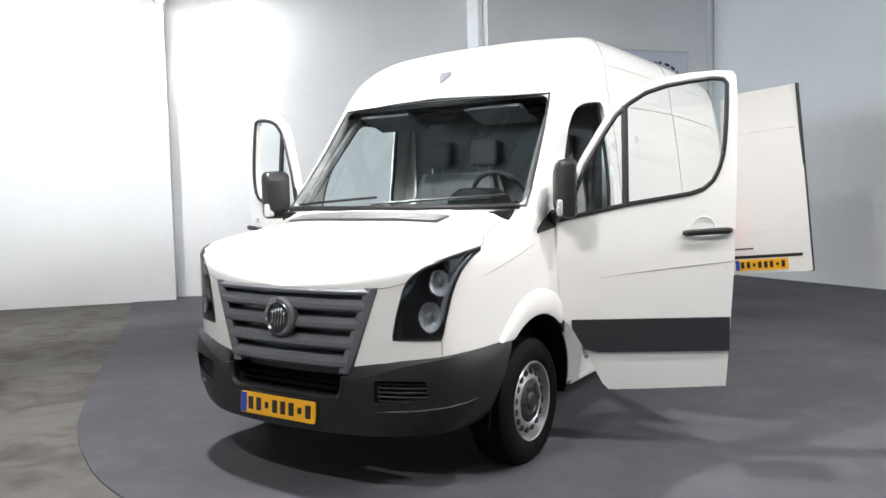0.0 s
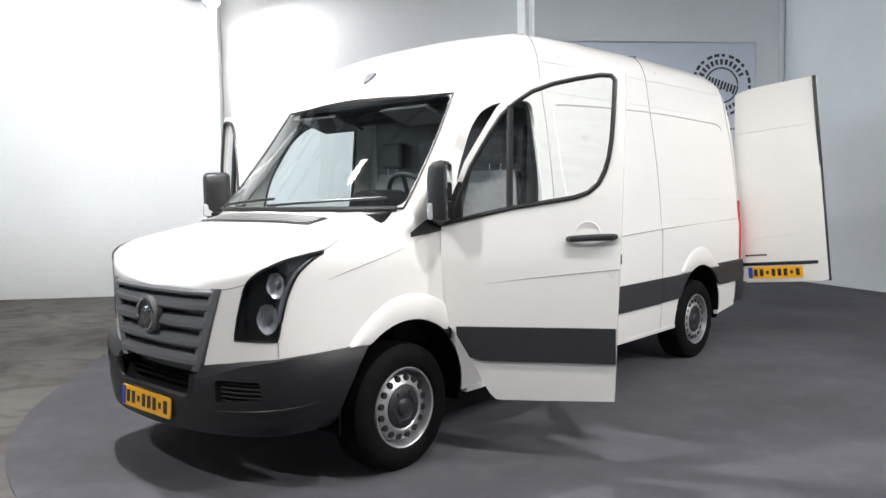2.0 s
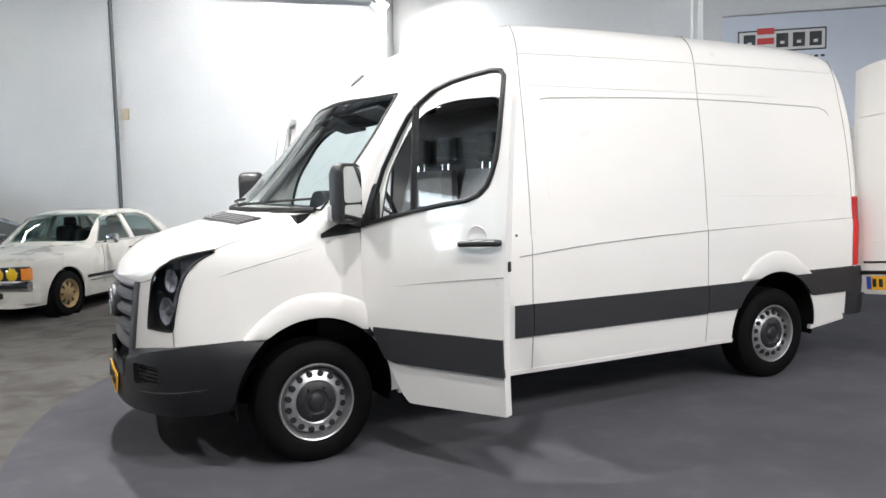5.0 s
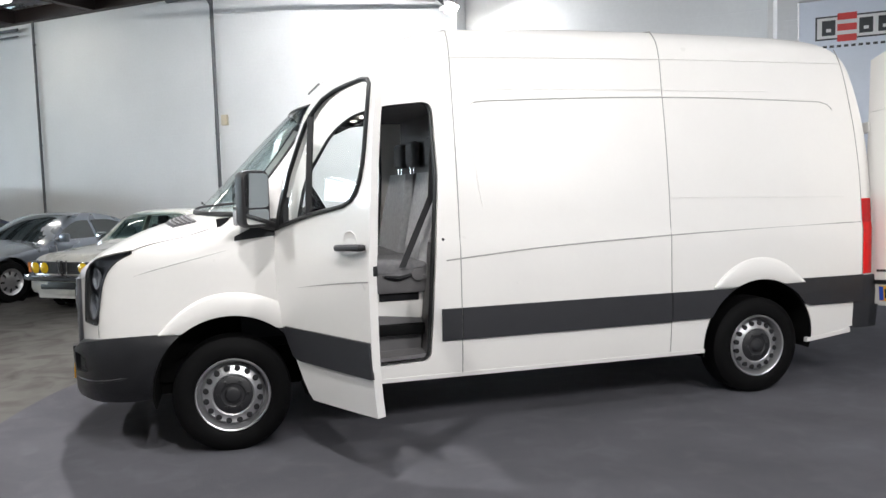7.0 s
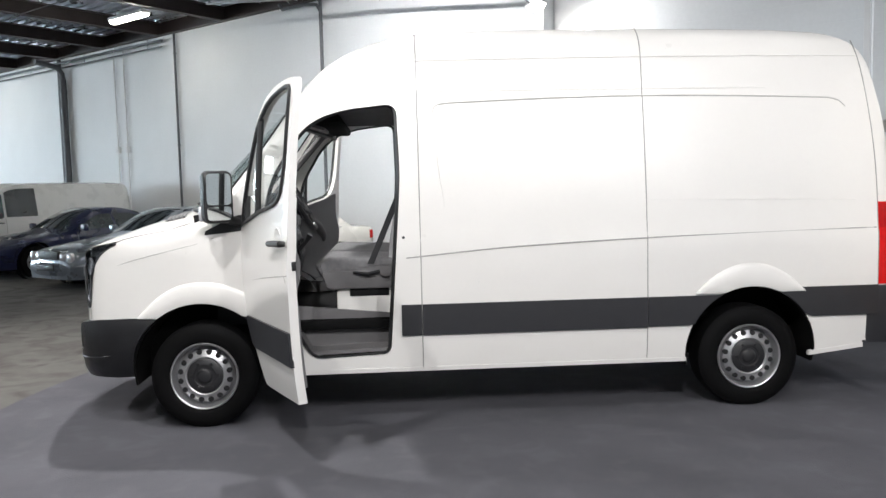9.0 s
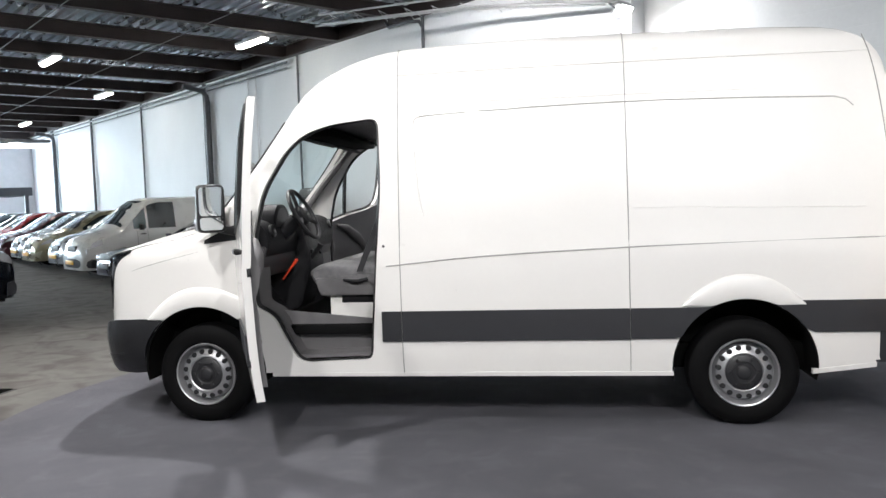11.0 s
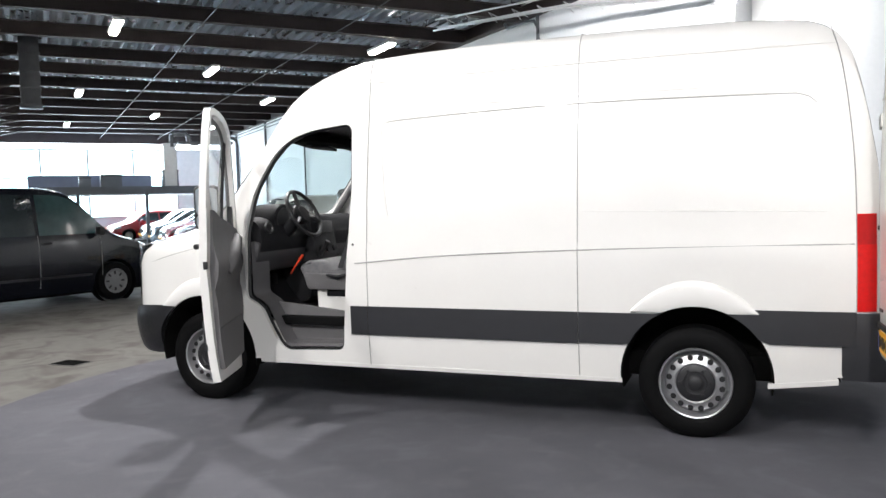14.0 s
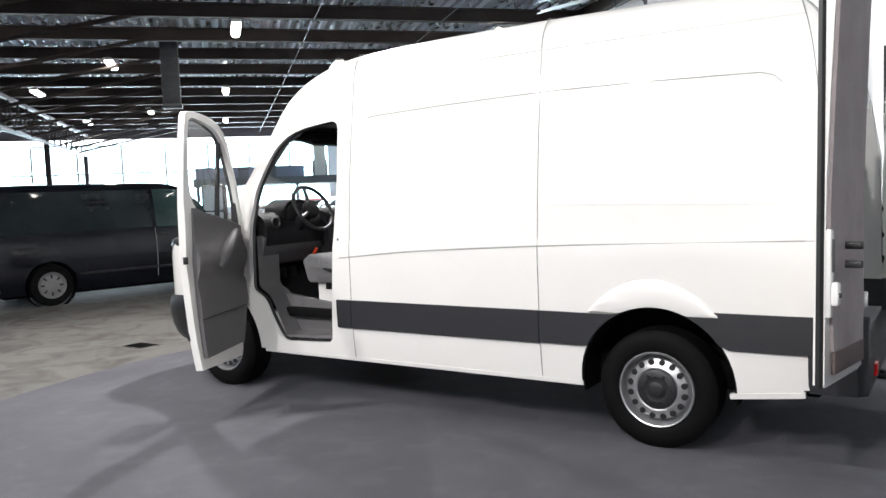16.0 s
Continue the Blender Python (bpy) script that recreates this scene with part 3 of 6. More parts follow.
def bumper():
    rings = []
    for x in (0.02, 0.026, 0.04, 0.06, 0.09, 0.13, 0.18, 0.25, 0.33, 0.43, 0.53, 0.60, 0.66, 0.70, 0.73):
        low = 0.34 if x < 0.5 else 0.34 + (x - 0.5) * 0.35
        high = curve_at([(0.02, 0.59), (0.06, 0.622), (0.10, 0.660), (0.15, 0.697), (0.22, 0.716), (0.29, 0.734), (0.43, 0.744), (0.60, 0.750), (0.66, 0.747), (0.74, 0.735)], x)
        rings.append(bumper_ring(x, low, high))
    mouth = prism(rounded([(-0.385, 0.50), (0.385, 0.50), (0.43, 0.72), (-0.43, 0.72)], [0.08, 0.08, 0, 0]), -0.3, 0.20, "x")
    holes = [mouth]
    for s in (-1, 1):
        holes.append(prism(rounded([(s * 0.56, 0.50), (s * 0.80, 0.53), (s * 0.80, 0.62), (s * 0.56, 0.62)], 0.02), -0.2, 0.27, "x"))
        holes.append(wheel_hole(AXLES[0], s))
    return carve(grid(rings, False, True, True), holes, BUMPER)


front = part("front_bumper", bumper(), BUMPER, van, "dark grey plastic front bumper")
part("lower_grille", box(0.17, -0.45, 0.48, 0.20, 0.45, 0.70), UNDER, front)
for s in (-1, 1):
    part("louvre_recess", tube([(0.19, s * 0.54, 0.565), (0.235, s * 0.68, 0.565), (0.31, s * 0.81, 0.575)], 0.075, 10), UNDER, front)
for i in range(4):
    part("grille_bar", box(0.13, -0.43, 0.53 + 0.035 * i, 0.16, 0.43, 0.536 + 0.035 * i, 0.002), UNDER, front)
for s in (-1, 1):
    for i in range(5):
        z = 0.512 + 0.022 * i
        part("side_louvre", tube([(0.112, s * 0.56, z), (0.142, s * 0.655, z), (0.172, s * 0.72, z), (0.215, s * 0.80, z)], 0.0072, 6), BUMPER, front)
    part("bumper_crease", tube([(s_x, s * (BUMP.y(s_x, s_z) + 0.001), s_z) for s_x, s_z in ((0.085, 0.462), (0.13, 0.466), (0.19, 0.474), (0.26, 0.484), (0.36, 0.497), (0.46, 0.515))], [0.004, 0.009, 0.011, 0.011, 0.009, 0.004], 6), BUMPER, front)
part("bumper_lip", tube([(0.035 + 0.55 * abs(y) ** 3.2, y, 0.47 + 0.02 * abs(y)) for y in span(-0.8, 0.8, 20)], 0.008, 6), BUMPER, front)

# rounded rim of the lower mouth
rim = [(s * y, z) for s, line in ((-1, ((0.398, 0.625), (0.396, 0.595), (0.388, 0.555), (0.37, 0.52), (0.335, 0.503))), (1, ((0.335, 0.503), (0.37, 0.52), (0.388, 0.555), (0.396, 0.595), (0.398, 0.625)))) for y, z in line]
part("mouth_rim", tube([(0.041 + 0.13 * y * y, y, z) for y, z in rim], 0.022, 8), BUMPER, front)

# grille with four broad slats in a frame
grille = part("grille", grid([[(GX(y) + d, y, z) for d, z in ((0.065, 0.60), (0.065, 1.05), (0.10, 1.05), (0.10, 0.60))] for y in span(-0.51, 0.51, 16)], False, True, True), BLACK, van, "dark recessed radiator grille")


def slat(z, h, half, out=0.022, name="slat"):
    rings = []
    for y in span(-half, half, 20):
        x = GX(y)
        rings.append([(x + 0.045, y, z + 0.004), (x - out * 0.3, y, z), (x - out, y, z + h * 0.22), (x - out, y, z + h * 0.55), (x + 0.003, y, z + h * 0.92), (x + 0.045, y, z + h)])
    return part(name, grid(rings, False, True, True), SLAT, grille, "grey plastic slat")


for i, (z, h) in enumerate(((0.655, 0.066), (0.752, 0.064), (0.847, 0.064), (0.940, 0.064))):
    slat(z, h, 0.398 + 0.032 * i)
slat(1.022, 0.034, 0.525, 0.016, "frame_top")
for s in (-1, 1):
    ring = []
    for t in span(0, 1, 8):
        y, z = s * (0.375 + 0.155 * t), 0.635 + 0.425 * t
        x = GX(y)
        ring.append([(x - 0.012, y - s * 0.035, z), (x - 0.02, y + s * 0.005, z), (x - 0.006, y + s * 0.026, z), (x + 0.05, y + s * 0.03, z), (x + 0.05, y - s * 0.035, z)])
    part("frame_side", grid(ring, False, True, True), SLAT, grille)
badge_at = pose(GX(0) - 0.03, 0.0, 0.90, 0, -90, 0)
emblem = part("emblem", lathe([(0.100, -0.03), (0.100, 0.008), (0.094, 0.014), (0.086, 0.012), (0.082, 0.004), (0.001, 0.004)], badge_at, 40), SLAT, grille, "round chrome maker's emblem")
part("emblem_ring", lathe([(0.086, 0.006), (0.086, 0.020), (0.080, 0.025), (0.072, 0.018), (0.072, 0.006)], badge_at, 40, closed=True), CHROME, emblem)
part("emblem_field", lathe([(0.074, 0.003), (0.072, 0.009), (0.001, 0.011)], badge_at, 24), BLACK, emblem)
for y, z, tilt, h in ((-0.04, 0.0, 8, 0.06), (-0.02, 0.004, 8, 0.09), (0.0, 0.0, 8, 0.10), (0.02, -0.004, 8, 0.09), (0.04, 0.0, 8, 0.06)):
    b = box(-0.004, -0.0045, -h / 2, 0.004, 0.0045, h / 2, 0.003)
    bmesh.ops.transform(b, matrix=pose(GX(0) - 0.041, y, 0.90 + z, tilt, 0, 0), verts=b.verts)
    part("emblem_rib", b, CHROME, emblem)


def plate(name, m, parent):
    """A yellow number plate; the characters are plain bars."""
    p = part(name, prism(rounded([(-0.26, -0.055), (0.26, -0.055), (0.26, 0.055), (-0.26, 0.055)], 0.012, 3), -0.004, 0.004), ORANGE, parent, "yellow number plate with dark bars")
    p.matrix_basis = m
    part("blue_field", box(-0.256, -0.0062, -0.051, -0.215, -0.002, 0.051), BLUE, p)
    for k in range(8):
        x = -0.185 + 0.057 * k
        tall = 0.016 if k in (2, 6) else 0.033
        wide = 0.012 if k in (2, 6) else 0.017
        part("bar", box(x - wide, -0.0062, -tall, x + wide, -0.002, tall), INK, p)
    return p


plate("number_plate", pose(0.015, 0.018, 0.434, -4, 0, -90), front)

# headlights, one each side
for s in (-1, 1):
    lo, hi, xs = LAMP_LO, LAMP_HI, LAMP_XS
    house = part("headlight", VAN.patch(xs, lo, lambda x: max(lo(x) + 0.004, hi(x) - 0.008), -0.076, -0.084, s), BLACK, van, "black-framed clear headlight")
    rim_pts = [(x, lo(x)) for x in xs] + [(x, hi(x)) for x in reversed(xs)]
    part("lamp_bezel", tube([(x, s * (VAN.y(x, z) + 0.001), z) for x, z in rim_pts], 0.0038, 6, closed=True), BLACK, house)
    part("lamp_wall", grid([[(x, s * (VAN.y(x, z) + o), z) for o in (0.0005, -0.03, -0.078)] for x, z in [(x, lo(x) + 0.0015) for x in xs] + [(x, max(hi(x) - 0.0015, lo(x) + 0.002)) for x in reversed(xs)]], True, False), BLACK, house)
    for x, z, r, seed in ((0.236, 0.917, 0.076, 3), (0.262, 1.082, 0.064, 5)):
        at = Vector((x + 0.010, s * (VAN.y(x, z) - 0.014), z))
        m = look(at, at + Vector((-0.87, s * 0.48, 0.06))) @ Matrix.Diagonal((0.74, 1, 1, 1))
        b = lathe([(r, -0.010), (r * 0.94, -0.004), (r * 0.82, 0.004), (r * 0.66, 0.010), (r * 0.48, 0.014), (r * 0.30, 0.016)], m, 13, caps=False)
        glint = random.Random(seed)
        for v in b.verts:
            v.co += Vector([glint.uniform(-0.003, 0.003) for _ in range(3)])
        bowl = part("lamp_bowl", b, REFLECT, house, "bright faceted reflector bowl", smooth=False)
        part("bulb", lathe([(r * 0.32, 0.016), (r * 0.26, 0.004), (r * 0.15, 0.0), (0.001, -0.001)], m, 14, caps=False), STEEL, bowl)
    part("lamp_strip", VAN.patch(span(0.272, 0.44, 24), lambda x: lo(x) + 0.002, lambda x: min(lo(x + 0.013), hi(x) - 0.004), -0.012, -0.02, s), REFLECT, house, "bright edge strip")
    part("lamp_strip", VAN.patch(span(0.20, 0.44, 24), lambda x: max(hi(x) - 0.015, lo(x)), lambda x: hi(x) - 0.003, -0.010, -0.016, s), SLAT, house)
    part("lamp_divider", VAN.patch(span(0.166, 0.19, 4), lambda x: lo(x) + 0.012, lambda x: max(hi(x) - 0.03, lo(x) + 0.02), -0.03, -0.055, s), PLASTIC, house)
    part("lens", VAN.patch(span(0.165, 0.30, 16) + span(0.315, 0.47, 8), lambda x: lo(x) + 0.004, lambda x: max(hi(x) - 0.005, lo(x) + 0.006), 0.008, 0.004, s), LENS, house).visible_shadow = False
    part("indicator", VAN.patch(span(0.315, 0.42, 6), lambda x: lo(x) + 0.012, lambda x: max(lo(x) + 0.016, hi(x) - 0.012), -0.03, -0.045, s), SLAT, house)
    part("bonnet_seam", VAN.line([(x, hi(x) + 0.006) for x in xs[14:]], 0.003, s, -0.001), SEAM, van)
    shoulder = [(x, curve_at([(0.58, 0.895), (0.64, 0.862), (0.71, 0.838), (0.78, 0.825), (0.94, 0.806), (1.01, 0.822), (1.06, 0.85)], x)) for x in span(0.58, 1.06, 16)]
    seam = [(0.472, -VAN.y(0.472, 1.240), 1.240), (0.52, -0.928, 1.259)] + [(x, -y, VAN.z(x, y) + 0.001) for x, y in shoulder]
    part("bonnet_seam", tube([(x, -s * y, z) for x, y, z in seam], 0.0035, 6), SEAM, van)
    part("panel_seam", VAN.line([(0.261, 0.806), (0.262, 0.77), (0.262, 0.735)], 0.0025, s, -0.0005), SEAM, van)
    part("bonnet_seam", VAN.line([(0.128, 1.052), (0.15, 1.060), (0.17, 1.072), (0.188, 1.085)], 0.0025, s, -0.0005), SEAM, van)
    # tapered grey line paints the shade under the fender's crease
    part("fender_crease_shade", VAN.line([(0.48, 1.094), (0.575, 1.122), (0.726, 1.159), (0.855, 1.188), (1.02, 1.226)], [0.0008, 0.003, 0.0035, 0.003, 0.0008], s, -0.0005), CREASE_SHADE, van)
    part("cowl_panel", VAN.patch(span(1.05, 1.31, 6), lambda x: 1.275 + 0.1 * (x - 1.05), lambda x: min(1.30 + 0.5 * (x - 1.05), 1.40), 0.004, -0.01, s), BLACK, van, "black triangular mirror base panel")
    part("fender_seam", VAN.line([(1.315, 1.30), (1.318, 1.0), (1.33, 0.86), (1.34, 0.75)], 0.004, s, 0.0), SEAM, van)

# bonnet front edge and louvre panel below the windscreen
louvre = part("air_intake", grid([[(0.63 + 0.25 * y * y + d, y, VAN.z(0.63 + 0.25 * y * y + d, y) + h) for d, h in ((-0.02, 0.002), (0.13, 0.003), (0.13, -0.02), (-0.02, -0.02))] for y in span(-0.55, 0.55, 18)], False, True, True), BLACK, van, "grey slotted air intake in the bonnet")
for i in range(5):
    xf = lambda y: 0.632 + 0.027 * i + 0.25 * y * y
    part("fin", tube([(xf(y), y, VAN.z(xf(y), y) + 0.006) for y in span(-0.54, 0.54, 16)], 0.0078, 6), FIN, louvre)
part("fin_bridge", tube([(0.635, 0.06, VAN.z(0.635, 0.06) + 0.006), (0.74, 0.06, VAN.z(0.74, 0.06) + 0.008)], 0.009, 6), FIN, louvre)

# windscreen, seal and wipers
SCREEN = lambda y, z: next(x for x in span(0.7, 1.9, 2400) if VAN.z(x, y) >= z)
rows = []
for z in span(1.43, 2.105, 10):
    half = 0.885 - (z - 1.43) / 0.675 * 0.088
    rows.append([(SCREEN(y, z) - 0.004, y, z) for y in span(-half, half, 16)])
pane = part("windscreen", grid(rows), CLEAR, van, "large laminated windscreen")
pane.visible_shadow = False
rim_line = [Vector(p) for p in rows[0]] + [Vector(r[-1]) for r in rows[1:]] + [Vector(p) for p in reversed(rows[-1][:-1])] + [Vector(r[0]) for r in reversed(rows[1:-1])]
part("seal", tube([p + Vector((-0.001, 0, 0)) for p in rim_line], 0.008, 6, closed=True), BLACK, pane)
for y0, y1 in ((-0.10, -0.78), (0.62, -0.02)):
    a = Vector((SCREEN(y0, 1.44) - 0.03, y0, 1.44))
    pts = [Vector((SCREEN(y, 1.45 + 0.008 * k) - 0.026, y, 1.452 + 0.008 * k)) for k, y in enumerate(span(y0 + 0.1, y1, 5))]
    part("wiper", tube([a] + pts, 0.008, 6), BLACK, van)
part("cowl", tube([(SCREEN(y, 1.43) - 0.014, y, 1.428) for y in span(-0.86, 0.86, 22)], 0.017, 8), BLACK, van, "black plastic cowl under the windscreen")

# roof emblem
shield = prism(rounded([(0.05, -0.042), (0.058, 0), (0.05, 0.042), (-0.005, 0.036), (-0.062, 0.0), (-0.005, -0.036)], [0.008, 0.02, 0.008, 0.02, 0.01, 0.02], 3), -0.01, 0.012, "z")
bmesh.ops.transform(shield, matrix=Matrix.Translation((1.665, 0, VAN.z(1.665, 0))) @ pose(0, 0, 0, 0, -44, 0), verts=shield.verts)
part("roof_emblem", shield, SLAT, van, "small dark shield badge")

# sides: protective strip, seams, creases with painted shade lines, recessed panel outline
for s in (-1, 1):
    for x0, x1 in ((2.30, 2.432), (2.438, 3.945)):
        part("side_strip", VAN.patch(span(x0, x1, 6), 0.58, 0.785, 0.014, -0.01, s, 6), PLASTIC, van, "grey plastic rubbing strip")
    for x0, x1, low, high in ((3.951, 4.50, 0.585, 0.785), (4.83, 5.548, 0.62, 0.822), (1.175, 1.335, 0.60, 0.755)):
        centre = AXLES[0] if x0 < 2 else AXLES[1]
        arch = lambda x: ARCH_Z + math.sqrt(max(0.0, ARCH_R**2 - (x - centre) ** 2))
        part("side_strip", VAN.patch(span(x0, x1, 14), lambda x: max(low, arch(x)), lambda x: max(high, arch(x) + 0.004), 0.014, -0.01, s, 6), PLASTIC, van, "grey plastic rubbing strip")
    for x, z0, z1 in ((2.435, 0.36, 2.57), (3.948, 0.37, 2.60), (0, 0.82, 2.49)):
        lean = lambda z: x or curve_at([(0.8, 5.552), (1.4, 5.550), (1.7, 5.542), (2.0, 5.518), (2.2, 5.494), (2.35, 5.466), (2.49, 5.428)], z)
        part("panel_seam", VAN.line([(lean(z), z) for z in span(z0, z1, 110)], 0.0036, s, -0.0003), SEAM, van)
    # soft shading of the belt crease, drawn as a grey line
    part("belt_crease_shade", VAN.line([(2.34, 1.092)] + [(x, curve_at([(2.34, 1.092), (3.0, 1.145), (3.95, 1.183), (5.0, 1.205), (5.49, 1.212)], x)) for x in span(2.5, 5.54, 18)], 0.005, s, -0.001), CREASE_SHADE, van)
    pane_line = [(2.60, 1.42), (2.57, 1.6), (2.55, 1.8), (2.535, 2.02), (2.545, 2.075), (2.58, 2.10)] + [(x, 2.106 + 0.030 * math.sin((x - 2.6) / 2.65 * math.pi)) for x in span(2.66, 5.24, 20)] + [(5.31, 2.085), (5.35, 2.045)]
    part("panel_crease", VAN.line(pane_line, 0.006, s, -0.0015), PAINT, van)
    # grey line just below the ridge paints its shade
    part("panel_crease", VAN.line([(x, z - 0.008) for x, z in pane_line[5:]], 0.0035, s, -0.001), CREASE_SHADE, van)
    part("panel_crease", VAN.line([(x, 2.183 - 0.004 * (x - 2.4)) for x in span(2.45, 4.8, 16)], 0.005, s, -0.002), PAINT, van)
    part("roof_gutter", VAN.line([(x, 2.385 + 0.01 * math.sin((x - 2.4) / 3.0 * math.pi)) for x in span(2.42, 5.45, 20)], 0.006, s, -0.0015), PAINT, van)
    part("lower_crease", VAN.line([(x, 1.435 - 0.022 * (x - 4)) for x in span(3.98, 5.40, 10)], 0.004, s, -0.002), PAINT, van)
    part("sill_flange", VAN.patch(span(1.50, 4.22, 12), 0.335, 0.362, 0.004, -0.03, s, 2), PAINT, van)
    part("rear_sill_flange", VAN.patch(span(5.08, 5.46, 4), lambda x: 0.345 + 0.12 * (x - 5.08), lambda x: 0.375 + 0.12 * (x - 5.08), 0.004, -0.03, s, 2), PAINT, van)
    tail = part("tail_light", VAN.patch(span(5.553, 5.655, 5), 0.825, 1.385, 0.008, -0.06, s, 10), RED, van, "tall red tail light")
    part("upper_lens", VAN.patch(span(5.556, 5.653, 4), 1.21, 1.38, 0.0105, 0.0, s, 3), RED2, tail, "deeper red upper lens")
    for z in (1.30, 1.12, 0.95):
        part("lamp_socket", lathe([(0.03, 0), (0.028, 0.018), (0.02, 0.025), (0.001, 0.025)], pose(5.66, s * 0.90, z, 0, 90, 0), 12), BLACK, tail)
    part("roof_seam", tube([(2.435, s * y, VAN.z(2.435, y) + 0.0005) for y in span(0.0, 0.72, 10)], 0.0035, 6), SEAM, van)
    part("roof_seam", tube([(3.948, s * y, VAN.z(3.948, y) + 0.0005) for y in span(0.0, 0.72, 10)], 0.0035, 6), SEAM, van)

rear = part("rear_bumper", carve(grid([[(x, -y, z) for y, z in ((VAN.y(5.4, 0.5) + o, 0.40 + 0.02), (VAN.y(5.4, 0.5) + o + 0.012, 0.5), (VAN.y(5.4, 0.7) + o + 0.014, 0.70), (VAN.y(5.4, 0.8) + o, 0.815))] + [(x, y, z) for y, z in ((VAN.y(5.4, 0.8) + o, 0.815), (VAN.y(5.4, 0.7) + o + 0.014, 0.70), (VAN.y(5.4, 0.5) + o + 0.012, 0.5), (VAN.y(5.4, 0.5) + o, 0.42))]
                                       for x, o in ((5.475, -0.012), (5.50, -0.008), (5.55, -0.005), (5.62, -0.002), (5.70, -0.02), (5.745, -0.07))], False, True, True), [box(5.2, -0.84, 0.60, 5.9, 0.84, 1.2)], PLASTIC), PLASTIC, van, "dark grey rear bumper")
part("tow_bar", tube([(5.4, 0, 0.36), (5.8, 0, 0.33), (5.93, 0, 0.32), (5.96, 0, 0.36), (5.96, 0, 0.40)], [0.03, 0.03, 0.022, 0.018, 0.018], 10), BLACK, van)
part("tow_ball", lathe([(0.001, 0.40), (0.02, 0.405), (0.027, 0.425), (0.02, 0.445), (0.001, 0.452)], pose(5.96, 0, 0), 16), BLACK, van)
part("fog_lamp", box(5.70, -0.62, 0.46, 5.76, -0.50, 0.53, 0.008), RED, rear, "red rear fog lamp")
part("cargo_floor", box(2.46, -0.53, 0.60, 5.55, 0.53, 0.645), PLY, van, "brown plywood load floor")
for s in (-1, 1):
    part("cargo_lining", box(2.6, s * 0.865, 0.86, 5.45, s * 0.88, 1.25, 0.004), PLY, van, "brown plywood lining")


# front doors
def ribbon(outer, inner, s, out=0.0, back=-0.045, bm=None):
    """A frame strip between two outlines lying on the body side."""
    rings = []
    for (xa, za), (xb, zb) in zip(outer, inner):
        xm, zm = (xa + xb) / 2, (za + zb) / 2
        rings.append([(x, s * (VAN.y(x, z) + o), z) for x, z, o in ((xa, za, out), (xm, zm, out + 0.002), (xb, zb, out - 0.004), (xb, zb, back), (xa, za, back))])
    return grid(rings, False, True, True, bm)


SILL = lambda x: curve_at([(1.30, 1.325), (1.5, 1.375), (1.72, 1.42), (2.0, 1.465), (2.12, 1.50), (2.31, 1.52)], x)
LOWER = lambda x: curve_at([(1.30, 0.80), (1.34, 0.76), (1.38, 0.72), (1.44, 0.62), (1.58, 0.35), (1.62, 0.345), (2.25, 0.375), (2.31, 0.38)], x)
STRIP_LO = lambda x: max(LOWER(x) + 0.004, 0.572 + 0.02 * (x - 1.5))


